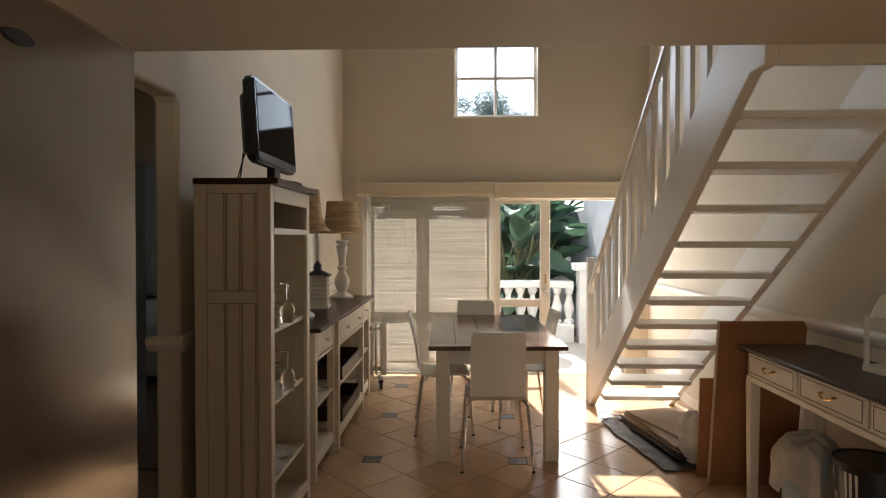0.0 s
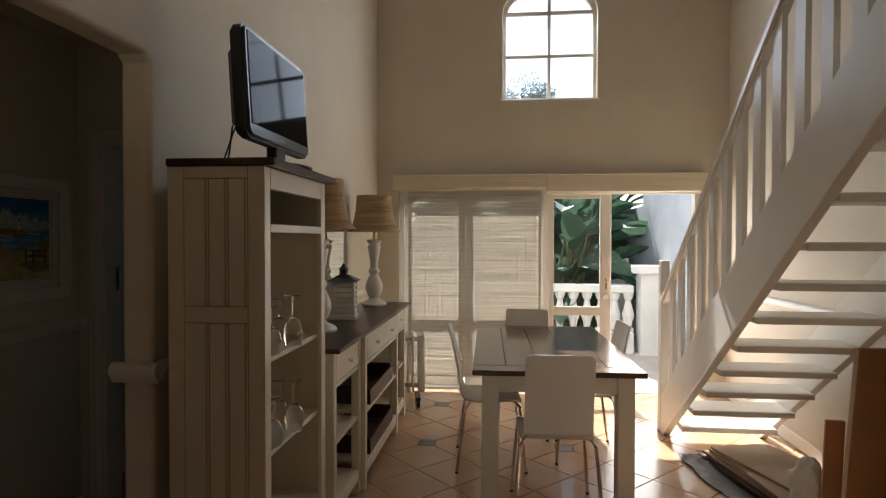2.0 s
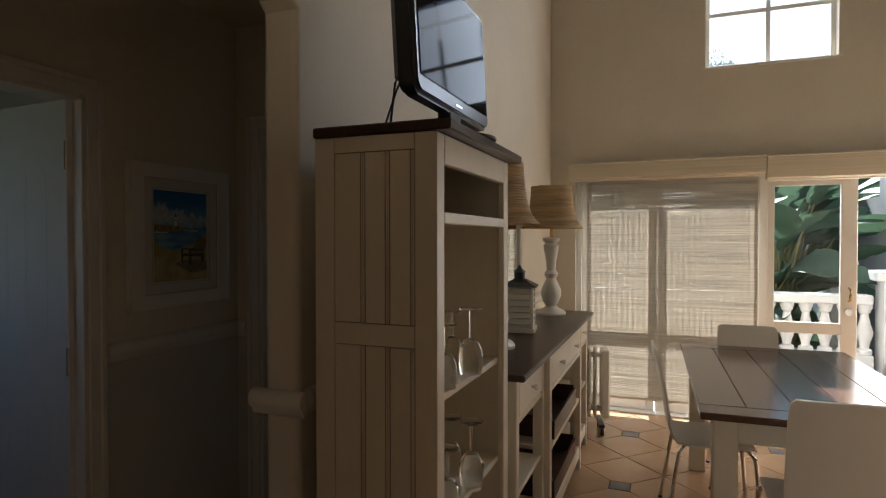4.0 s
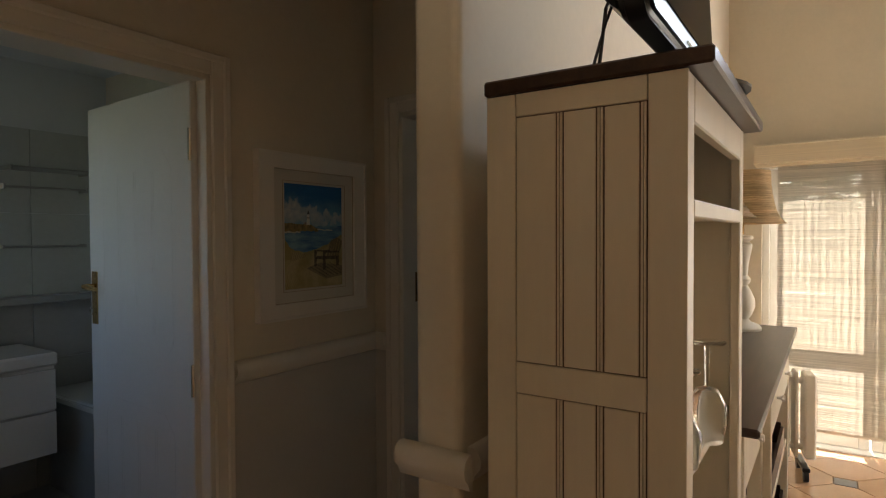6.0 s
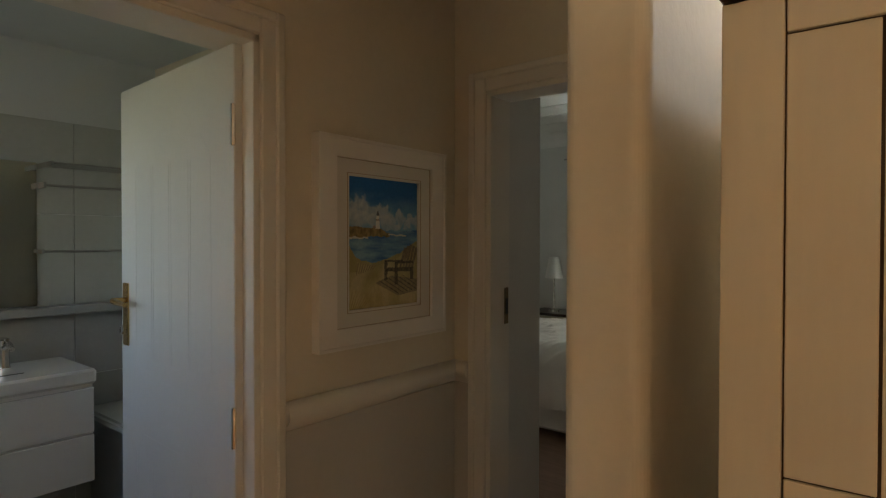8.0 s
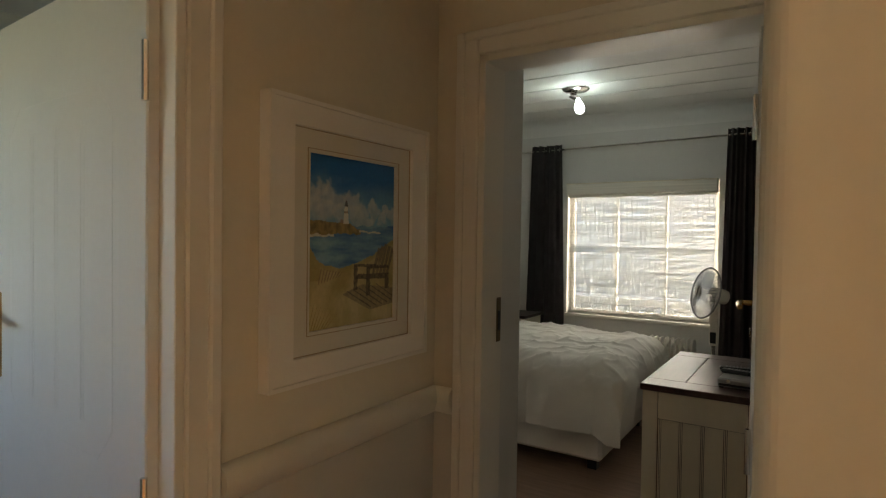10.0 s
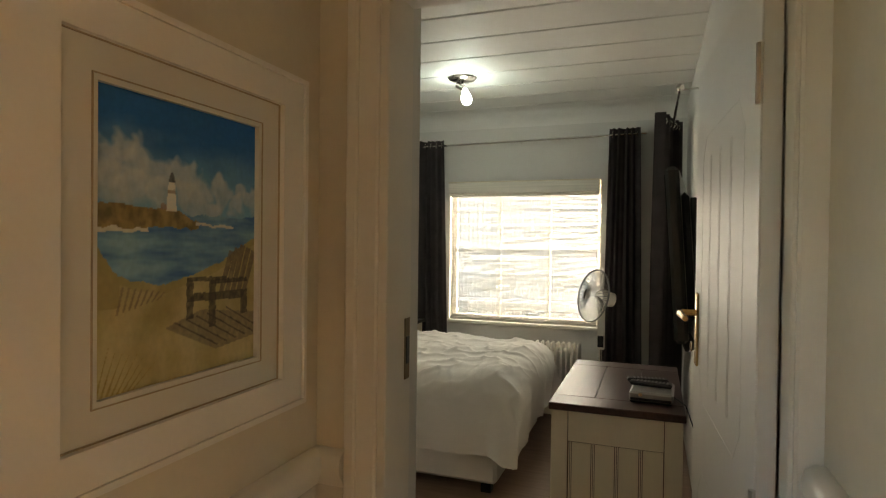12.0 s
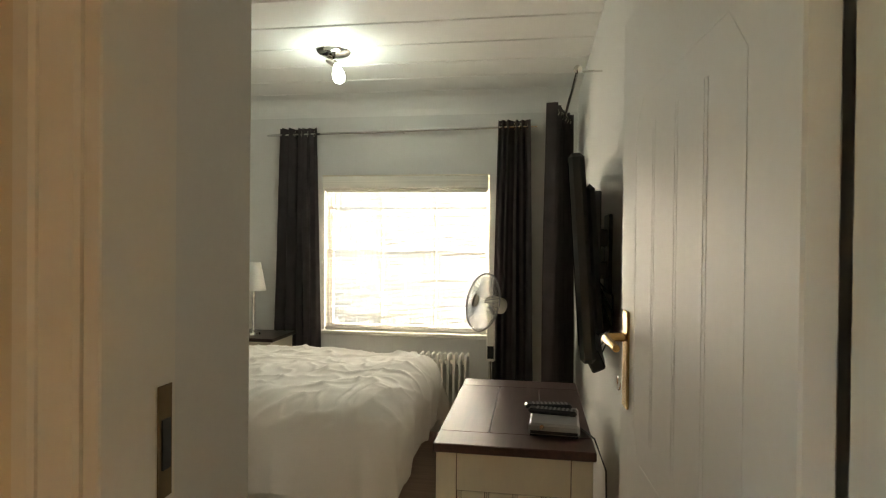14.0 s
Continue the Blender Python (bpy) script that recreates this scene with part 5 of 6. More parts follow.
def picture_colour(u, v):
    """The painted beach: sky and cloud, sea, headland, dune, then the drawn strokes."""
    wu, wv = u + 0.012 * fbm(u, v, 14, 1), v + 0.010 * fbm(u, v, 14, 5)
    shore = float(np.interp(wu, [0, 0.04, 0.1, 0.2, 0.36, 0.5, 0.7, 0.86, 1], [0.50, 0.47, 0.40, 0.365, 0.345, 0.37, 0.41, 0.47, 0.52]))
    land = float(np.interp(wu, [0, 0.12, 0.3, 0.4, 0.5, 0.58], [0.63, 0.625, 0.615, 0.62, 0.60, 0.575]))
    grain = fbm(u, v, 40, 11)
    if wv > 0.603:
        c = mix3((0.13, 0.30, 0.43), (0.01, 0.105, 0.31), (v - 0.66) / 0.24 + 0.25 * fbm(u, v * 2.5, 4, 2))
        for cu, cv, r in PUFFS:
            d = math.hypot((u + 0.05 * fbm(u, v, 6, 21) - cu) * 0.7, v + 0.04 * fbm(u, v, 7, 23) - cv) / r + 0.38 * fbm(u * 0.7, v * 1.3, 10, cu * 9)
            if d < 1.08:
                body = mix3((0.22, 0.31, 0.38), (0.52, 0.53, 0.49), 0.5 + (v - cv) / r * 0.3 + 0.35 * fbm(u, v, 11, 6))
                c = mix3(c, body, min(0.72, (1.08 - d) * 2))
    elif wv > shore:
        c = mix3((0.03, 0.12, 0.30), (0.18, 0.33, 0.41), 0.25 + 0.8 * fbm(u * 0.5, v * 3, 7, 12) - 2.2 * abs(v - 0.45) + 0.35)
    else:
        c = mix3((0.42, 0.36, 0.19), (0.29, 0.24, 0.10), 0.4 + 0.8 * fbm(u, v, 5, 15) + (0.9 if u < 0.13 and v > 0.28 else 0) + (0.4 if shore - v < 0.03 else 0))
    if wu < 0.58 and 0.548 < wv < land:
        c = mix3((0.30, 0.22, 0.09), (0.13, 0.10, 0.04), 0.5 + fbm(u, v, 16, 18))
    if wu < 0.27 and 0.535 < wv <= 0.548 or (0.56 < wu < 0.82 and abs(wv - 0.566 + 0.03 * (u - 0.56)) < 0.006):
        c = (0.48, 0.47, 0.40)
    for poly, col in STROKES:
        if inside(poly, u + 0.0012 * grain, v + 0.001 * grain):
            c = mix3(col, c, 0.18 + 0.2 * grain)
    return tuple(max(0.004, 1.35 * x * (1 + 0.10 * grain)) for x in c)


NU, NV = 200, 250
vs = [(0.006, (i / NU - 0.5) * 2 * PW, (j / NV - 0.5) * 2 * PH) for j in range(NV + 1) for i in range(NU + 1)]
fs = [(j * (NU + 1) + i, j * (NU + 1) + i + 1, (j + 1) * (NU + 1) + i + 1, (j + 1) * (NU + 1) + i) for j in range(NV) for i in range(NU)]
pm = bpy.data.meshes.new("painting")
pm.from_pydata(vs, [], fs)
at = pm.color_attributes.new("pigment", "FLOAT_COLOR", "POINT")
for j in range(NV + 1):
    for i in range(NU + 1):
        at.data[j * (NU + 1) + i].color = (*picture_colour(i / NU, j / NV), 1)
PIG = bpy.data.materials.new("painted_canvas")
PIG.use_nodes = True
an = PIG.node_tree.nodes.new("ShaderNodeVertexColor")
an.layer_name = "pigment"
PIG.node_tree.links.new(an.outputs[0], PIG.node_tree.nodes["Principled BSDF"].inputs["Base Color"])
PIG.node_tree.nodes["Principled BSDF"].inputs["Roughness"].default_value = 0.5
pm.materials.append(PIG)
po = new("painting", pm)
po.parent = pic
tagged(po, "beach scene with lighthouse, sea, dune and chair")

# ---- bathroom things ----
def tiles_on(parent, x, ys, zs, material, name="wall_tile"):
    for a, b in zip(ys, ys[1:]):
        for c, d in zip(zs, zs[1:]):
            part(name, boxes((x, x + 0.008, a + 0.0015, b - 0.0015, c + 0.0015, d - 0.0015), bev=0.001), material, parent)


bt = bpy.data.objects["wall_bathroom_back"]
tiles_on(bt, -4.35, [1.3, 1.9, 2.5, 3.1, 3.6], [1.12, 1.59, 2.07], BTILE)
tiles_on(bt, -4.35, [1.3, 1.9, 2.5, 3.1, 3.6], [0.0, 0.37, 0.74, 1.08], BTILE2)
structure("trim_bathroom_ledge", boxes((-4.342, -4.24, 1.3, 3.6, 1.08, 1.12), bev=0.004), BTILE2, "grey tiled ledge along the bathroom wall", "ledge")
bm2 = thing("bathroom_mirror", pose(-4.34, 2.45, 1.125), "frameless bathroom mirror standing on the tiled ledge", "mirror")
part("mirror_glass", boxes((0, 0.006, -0.6, 0.48, 0, 0.72)), MIRROR, bm2)
RACK = mat("satin_grey_chrome", (0.38, 0.38, 0.37), 0.35, metal=0.9, var=0.05, bump=0)
rk = thing("towel_rack", pose(-4.34, 3.15, 1.73), "chrome towel shelf on the bathroom wall", "towel rack")
for z, x in ((0.0, 0.09), (0.10, 0.05), (0.10, 0.12), (0.10, 0.19), (-0.33, 0.06)):
    part("bar", tube(bmesh.new(), [(x, -0.21, z), (x, 0.21, z)], 0.007, 8), RACK, rk)
for y in (-0.21, 0.21):
    for d, z0, z1 in ((0.2, 0.085, 0.11), (0.1, -0.015, 0.015), (0.07, -0.34, -0.32)):
        part("bracket", boxes((0, d, y - 0.006, y + 0.006, z0, z1), bev=0.002), RACK, rk)
vn = thing("vanity_unit", pose(-4.34, 2.59, 0), "white wall-hung vanity with two drawers and a ceramic basin", "vanity")
part("carcass", boxes((0, 0.42, -0.44, 0.44, 0.32, 0.78)), CERAMIC, vn)
for z0, z1 in ((0.325, 0.545), (0.555, 0.765)):
    part("drawer", boxes((0.42, 0.44, -0.44, 0.44, z0, z1), bev=0.003), CERAMIC, vn)
part("basin", boxes((0, 0.45, -0.45, 0.45, 0.785, 0.855), bev=0.012), CERAMIC, vn)
part("drain_slot", boxes((0.30, 0.312, 0.10, 0.20, 0.852, 0.8565)), BLACKPL, vn)
tp = thing("basin_tap", pose(-4.24, 2.765, 0.855), "chrome mixer tap on the basin", "tap")
part("body", lathe(bmesh.new(), [(0.028, 0), (0.025, 0.01), (0.022, 0.11), (0.024, 0.13)], 16), CHROME, tp)
part("spout", tube(bmesh.new(), [(0, 0, 0.09), (0.08, 0, 0.12), (0.13, 0, 0.10)], 0.013, 10), CHROME, tp)
part("lever", boxes((-0.01, 0.06, -0.01, 0.01, 0.13, 0.145), bev=0.003), CHROME, tp)
bth = thing("bathtub", pose(-3.75, 3.36, 0), "white bathtub at the end of the bathroom", "bathtub")
tb = bmesh.new()
prism(tb, [(-0.58, -0.23), (0.9, -0.23), (0.9, 0.23), (-0.58, 0.23)], "z", 0.52, 0.57)
bmesh.ops.bevel(tb, geom=list(tb.edges), offset=0.015, segments=2, affect="EDGES")
part("rim", tb, CERAMIC, bth)
part("panel", boxes((-0.56, 0.88, -0.2, -0.18, 0.0, 0.52)), BTILE2, bth)

# ---- bedroom things ----
wb = tagged(new("window_2"), "white steel bedroom window in three lights", "window", kind="structure")
wb.location = ((QX0 + QX1) / 2, YBW + 0.1, 0)
hw = (QX1 - QX0) / 2
part("window_frame", boxes((-hw, -hw + 0.04, -0.02, 0.03, QZ0, QZ1), (hw - 0.04, hw, -0.02, 0.03, QZ0, QZ1), (-hw + 0.04, hw - 0.04, -0.02, 0.03, QZ0, QZ0 + 0.04), (-hw + 0.04, hw - 0.04, -0.02, 0.03, QZ1 - 0.04, QZ1), bev=0.003), WHITE, wb)
for x in (-hw / 3, hw / 3):
    part("mullion", boxes((x - 0.013, x + 0.013, -0.02, 0.03, QZ0 + 0.04, QZ1 - 0.04), bev=0.003), WHITE, wb)
for i in range(3):
    a = -hw + 0.03 + i * (2 * hw - 0.06) / 3
    p = part("pane", boxes((a, a + (2 * hw - 0.06) / 3, 0.004, 0.008, QZ0 + 0.03, QZ1 - 0.03)), GLASS, wb)
    p.visible_shadow = False
part("window_sill", boxes((-hw - 0.02, hw + 0.02, -0.13, 0.0, QZ0 - 0.03, QZ0), bev=0.005), WHITE, wb)
bl = blind("woven_blind", QX0 + 0.02, QX1 - 0.02, YBW - 0.02, QZ0 + 0.03, 1.87, 1.865, REEDW, "pale woven blind let down over the bedroom window", 0.010, 0.72)
kn = bmesh.new()
rk2 = random.Random(31)
for i in range(120):
    zc, xc, ln2 = rk2.uniform(QZ0 + 0.06, 1.85) - 1.865, rk2.uniform(-0.6, 0.55), rk2.uniform(0.03, 0.12)
    box(kn, xc, min(xc + ln2, 0.61), -0.004, -0.002, zc, zc + rk2.uniform(0.005, 0.009))
tagged(part("knot", kn, REEDW, bl), kind="stuff")
pelmet(bl, QX0 + 0.01, QX1 - 0.01, 0.115, mat("pale_blind_fabric", (0.78, 0.74, 0.66), 0.8, var=0.12, scale=4, fine=40, bump=0.3, stretch=(0.3, 1, 30)))
# added unseen wall, high enough to keep direct sun off the bedroom blind
structure("wall_sun_block", boxes((-6.5, -1.6, 9.2, 9.4, -0.1, 4.4)), STONEW, "added pale wall that keeps the sun off the bedroom window", "wall")


def curtain(name, m, w, h, folds, depth, label):
    c = thing(name, m, label, "curtain", "bedroom curtains")
    bm = bmesh.new()
    nx, nz = folds * 10, 14
    rows = []
    for j in range(nz + 1):
        t = j / nz
        sq = 1 + 0.45 * t
        row = []
        for i in range(nx + 1):
            s = i / nx
            ph = (s + 0.035 * math.sin(s * 11 + folds) + 0.02 * math.sin(s * 23)) * folds * 6.2832
            row.append(bm.verts.new(((s - 0.5) * w * sq + 0.01 * math.sin(3 * t + s * 9) * t, depth * (0.8 + 0.35 * math.sin(s * 7 + folds)) * math.sin(ph) * (1 - 0.15 * t) + 0.012 * math.sin(ph * 0.5 + 4 * t) * t, -h * t)))
        rows.append(row)
    for a, b in zip(rows, rows[1:]):
        for i in range(nx):
            bm.faces.new((a[i], a[i + 1], b[i + 1], b[i]))
    bmesh.ops.solidify(bm, geom=list(bm.faces), thickness=0.003)
    part("cloth", bm, CURTAIN, c, smooth=60)
    for i in range(folds):
        e = bmesh.new()
        x = (i + 0.5) / folds * w - w / 2
        tube(e, [(x, 0.026 * math.cos(a / 12 * 6.283), -0.05 + 0.026 * math.sin(a / 12 * 6.283)) for a in range(12)], 0.005, 6, True)
        part("eyelet", e, CHROME, c)
    return c


RZ = 2.308
curtain("curtain", pose(-3.415, YBW - 0.1, RZ + 0.035), 0.31, 2.30, 6, 0.038, "dark brown eyelet curtain drawn beside the window")
curtain("curtain", pose(-1.745, YBW - 0.1, RZ + 0.062), 0.235, 2.32, 5, 0.038, "dark brown eyelet curtain drawn beside the window")
curtain("curtain", pose(-1.43, 7.02, RZ + 0.06, 0, 0, 72), 0.42, 2.32, 7, 0.036, "dark brown eyelet curtain on the side rail")
rd = thing("curtain_rod", pose(-2.6, YBW - 0.1, RZ, 0, -0.85, 0), "thin steel curtain rod over the window", "curtain rod", "curtain rods")
part("rod", tube(bmesh.new(), [(-1.08, 0, 0), (1.02, 0, 0)], 0.009, 10), CHROME, rd)
for x in (-1.0, 0.0, 0.97):
    part("bracket", tube(bmesh.new(), [(x, 0, 0), (x, 0.1, 0)], 0.006, 8), CHROME, rd)
rd2 = thing("curtain_rod", pose(-1.40, 6.5, RZ), "thin steel curtain rod on the side wall", "curtain rod", "curtain rods")
part("rod", tube(bmesh.new(), [(0, -0.66, -0.03), (0, 0.85, 0.0)], 0.009, 10), CHROME, rd2)
part("finial", blob(bmesh.new(), (0, -0.67, -0.03), (0.02, 0.02, 0.02), 1, 0.0, 1, -1), CHROME, rd2)
part("bracket", tube(bmesh.new(), [(0, -0.63, -0.03), (0.14, -0.63, -0.03)], 0.005, 8), CHROME, rd2)
part("wall_plate", tube(bmesh.new(), [(0.134, -0.63, -0.03), (0.14, -0.63, -0.03)], 0.028, 14), CHROME, rd2)

bed = thing("bed", pose(-3.26, 6.31, 0), "double bed with a rumpled white duvet", "bed")
part("base", boxes((-0.95, 0.93, -0.62, 0.62, 0.08, 0.36), bev=0.02), LINEN, bed)
part("mattress", boxes((-0.95, 0.94, -0.63, 0.63, 0.36, 0.60), bev=0.04), LINEN, bed)
for x in (-0.85, 0.85):
    for y in (-0.52, 0.52):
        part("leg", boxes((x - 0.03, x + 0.03, y - 0.03, y + 0.03, 0, 0.08)), BLACKPL, bed)
part("headboard", boxes((-1.03, -0.96, -0.68, 0.68, 0.05, 0.78), bev=0.01), DARKWOOD, bed, "dark wooden headboard")


dv = bmesh.new()
NX, NY = 200, 170
rows = []
for j in range(NY + 1):
    row = []
    t = -1.05 + 2.1 * j / NY
    for i in range(NX + 1):
        s = -0.85 + (1.42 + 0.85) * i / NX
        x, dx = fold(s, 1.07, 0.20, -0.14)
        y, dy = fold(t, 0.69, 0.16)
        down = min(dx + dy, 0.47)
        z = 0.70 - down + 0.035 * math.exp(-((t) / 0.5) ** 2)
        k = Vector((s * 2.2, t * 2.2, 0))
        crease = (1 - abs(noise.noise(Vector((s * 1.6 + 1.1 * t, t * 4.6 - s * 2.2, 4))))) ** 12 + 0.8 * (1 - abs(noise.noise(Vector((s * 3.4 - 2.1 * t, t * 1.5 + s * 0.8, 9))))) ** 14 + 0.5 * (1 - abs(noise.noise(Vector((s * 7 + t, t * 6 - s * 3, 2))))) ** 10
        z += (0.022 * noise.noise(k) + 0.012 * noise.noise(k * 3.1) + 0.015 * crease) * (1 if down < 0.2 else 0.5)
        if down > 0.1:
            w = 0.03 * math.sin(9 * t + 3 * noise.noise(Vector((t * 3, 1, 0)))) * min(1, (down - 0.1) * 4) if dx > dy else 0.03 * math.sin(8 * s + 3 * noise.noise(Vector((s * 3, 5, 0)))) * min(1, (down - 0.1) * 4)
            if dx > dy:
                x += w
            else:
                y += math.copysign(w, t) * (1 if t else 0)
        row.append(dv.verts.new((x, y, z)))
    rows.append(row)
for a, b in zip(rows, rows[1:]):
    for i in range(NX):
        dv.faces.new((a[i], a[i + 1], b[i + 1], b[i]))
part("duvet", dv, LINEN, bed, "rumpled white cotton duvet", smooth=80)

ns = thing("nightstand", pose(-3.67, 7.15, 0), "white nightstand with a dark top beside the bed", "nightstand")
part("top", boxes((-0.24, 0.24, -0.21, 0.21, 0.735, 0.76), bev=0.005), DARKWOOD, ns)
part("body", boxes((-0.22, 0.22, -0.19, 0.19, 0.08, 0.735), bev=0.004), CREAM, ns)
part("drawer", boxes((-0.2, 0.2, -0.2, -0.188, 0.52, 0.71), bev=0.004), CREAM, ns)
for x in (-0.2, 0.2):
    for y in (-0.17, 0.17):
        part("leg", boxes((x - 0.02, x + 0.02, y - 0.02, y + 0.02, 0, 0.08)), CREAM, ns)
nl = thing("bedside_lamp", pose(-3.67, 7.13, 0.76), "small bedside lamp with a white cone shade", "lamp")
part("stand", lathe(bmesh.new(), [(0.055, 0), (0.05, 0.015), (0.012, 0.03), (0.01, 0.33)], 16), CHROME, nl)
part("shade", lathe(bmesh.new(), [(0.09, 0.33), (0.05, 0.54), (0.047, 0.54), (0.087, 0.33)], 24, cap=False), LINEN, nl)

CHESTWOOD = mat("dark_red_stained_planks", (0.075, 0.037, 0.032), 0.33, spec=0.35, var=0.35, scale=9, fine=60, bump=0.25, dist=0.002, stretch=(6, 0.5, 6), rnd=0.2)
# chest: local origin at its base
ch = thing("chest_of_drawers", pose(-1.652, 5.365, 0), "cream bedroom chest with a dark plank top", "chest")
hx, hy, hz = 0.245, 0.45, 0.775
part("plank", boxes((-hx - 0.015, hx + 0.015, -hy - 0.015, -hy + 0.12, hz, hz + 0.03), bev=0.003), CHESTWOOD, ch)
part("plank", boxes((-hx - 0.015, hx + 0.015, hy - 0.12, hy + 0.015, hz, hz + 0.03), bev=0.003), CHESTWOOD, ch)
pwid = (2 * hx + 0.03) / 3
for i in range(3):
    a = -hx - 0.015 + i * pwid
    part("plank", boxes((a + 0.001, a + pwid - 0.001, -hy + 0.1215, hy - 0.1215, hz, hz + 0.03), bev=0.002), CHESTWOOD, ch)
part("body", boxes((-hx, hx, -hy + 0.006, hy, 0.06, hz)), GROOVE, ch, "dark brown carcass")
part("stile", boxes((-hx, -hx + 0.06, -hy, -hy + 0.02, 0, hz), bev=0.001), CREAM, ch)
part("stile", boxes((hx - 0.06, hx, -hy, -hy + 0.02, 0, hz), bev=0.001), CREAM, ch)
part("rail", boxes((-hx + 0.063, hx - 0.063, -hy, -hy + 0.02, hz - 0.125, hz), bev=0.001), CREAM, ch)
part("rail", boxes((-hx + 0.063, hx - 0.063, -hy, -hy + 0.02, 0.05, 0.13), bev=0.001), CREAM, ch)
pl4 = (2 * hx - 0.126) / 4
for i in range(4):
    a = -hx + 0.063 + i * pl4
    part("plank", boxes((a + 0.0155, a + pl4 - 0.0005, -hy + 0.001, -hy + 0.02, 0.133, hz - 0.128), bev=0.001), CREAM, ch)
    for q in (0.0025, 0.009):
        part("bead", boxes((a + q, a + q + 0.004, -hy + 0.001, -hy + 0.02, 0.133, hz - 0.128)), CREAM, ch)
for s in (-1, 1):
    x0, x1 = sorted((s * hx, s * (hx + 0.006)))
    part("side_panel", boxes((x0, x1, -hy, hy, 0.0, hz), bev=0.001), CREAM, ch)
SILVER = mat("silver_plastic", (0.36, 0.36, 0.37), 0.35, metal=0.3, var=0.04)
bx = thing("decoder_box", pose(-1.515, 5.12, hz + 0.03, 0, 0, -3), "flat silver decoder box on the chest", "decoder")
part("case", boxes((-0.085, 0.085, -0.1, 0.13, 0.006, 0.045), bev=0.008), SILVER, bx)
part("front_edge", boxes((-0.078, 0.078, -0.104, -0.099, 0.012, 0.022)), BLACKPL, bx)
pbz = bmesh.new()
tube(pbz, [(-0.04, -0.098, 0.034), (-0.04, -0.104, 0.034)], 0.008, 12)
part("button", pbz, CHROME, bx)
for x in (-0.07, 0.07):
    for y in (-0.08, 0.11):
        part("foot", boxes((x - 0.01, x + 0.01, y - 0.01, y + 0.01, 0, 0.006)), BLACKPL, bx)
for k, (dx, dy, r, dz) in enumerate(((-0.005, 0.03, 82, 0.045), (-0.02, 0.1, 97, 0.045))):
    rm = thing("remote_control", pose(-1.515 + dx, 5.12 + dy, hz + 0.03 + dz, 0, 0, r), "black remote control lying on the decoder", "remote", "remote controls")
    part("case", boxes((-0.022, 0.022, -0.085, 0.085, 0, 0.018), bev=0.006), BLACKPL, rm)
    for i in range(9):
        for j in (-1, 0, 1):
            part("key", boxes((j * 0.012 - 0.0035, j * 0.012 + 0.0035, -0.07 + i * 0.015, -0.063 + i * 0.015, 0.018, 0.0195)), SILVER, rm)
tv2 = thing("wall_television", pose(-1.39, 5.55, 1.41, 0, -4, -4.5), "black flat television on a wall arm in the bedroom", "television")
part("body", boxes((-0.03, 0.025, -0.5, 0.5, -0.36, 0.36), bev=0.015), BLACKPL, tv2)
part("back_shell", boxes((0.02, 0.055, -0.42, 0.42, -0.28, 0.26), bev=0.018), BLACKPL, tv2)
part("speaker_bar", box(bmesh.new(), -0.02, 0.03, -0.47, 0.47, -0.05, 0.02, bev=0.006, m=pose(0.01, 0, -0.345, 0, -22)), BLACKPL, tv2)
part("screen", boxes((-0.033, -0.0295, -0.47, 0.47, -0.3, 0.33)), SCREEN, tv2)
wm = thing("wall_mount", pose(-1.285, 5.5, 1.42), "black swivelling television wall bracket", "wall bracket")
part("wall_plate", boxes((-0.015, 0, -0.08, 0.08, -0.16, 0.16), bev=0.003), BLACKPL, wm)
for z in (0.03, -0.1):
    part("arm", boxes((-0.06, -0.015, -0.05, -0.02, z, z + 0.07), bev=0.004), BLACKPL, wm)
for y in (-0.2, 0.12):
    part("upright", boxes((-0.085, -0.06, y - 0.015, y + 0.015, -0.24, 0.24), bev=0.003), BLACKPL, wm)
for i in range(3):
    part("cable", tube(bmesh.new(), [(-0.07, -0.2 + 0.05 * i, -0.1), (-0.02, -0.25 + 0.03 * i, -0.15 - 0.06 * i), (-0.012, -0.2, -0.28), (-0.06, -0.24, -0.30 - 0.04 * i)], 0.0035, 6), BLACKPL, wm)

GUARD = mat("pale_grey_wire", (0.28, 0.28, 0.28), 0.4, metal=0.2, var=0.04)
fn = thing("pedestal_fan", pose(-1.86, 6.78, 0), "white pedestal fan with a wire guard and clear blades", "fan")
part("base", lathe(bmesh.new(), [(0.17, 0), (0.17, 0.02), (0.05, 0.045), (0.03, 0.06)], 28), WHITE, fn)
part("pole", lathe(bmesh.new(), [(0.014, 0.05), (0.014, 0.72)], 12), CHROME, fn)
part("column", boxes((-0.027, 0.027, -0.02, 0.02, 0.70, 1.0), bev=0.008), WHITE, fn)
part("control_panel", boxes((-0.02, 0.02, -0.024, -0.02, 0.72, 0.80)), BLACKPL, fn)
HM = pose(0, 0, 1.07, 0, 0, 0) @ pose(0, 0, 0, 0, -78, 38)
def in_head(bm):
    bmesh.ops.transform(bm, matrix=HM, verts=bm.verts)
    return bm
part("motor", in_head(lathe(bmesh.new(), [(0.02, -0.10), (0.05, -0.09), (0.058, -0.02), (0.05, 0.02), (0.03, 0.03)], 20)), WHITE, fn)
gd2 = part("guard", in_head(tube(bmesh.new(), [(0.185 * math.cos(a / 36 * 6.2832), 0.185 * math.sin(a / 36 * 6.2832), 0.07) for a in range(36)], 0.006, 6, True)), GUARD, fn)
wire = bmesh.new()
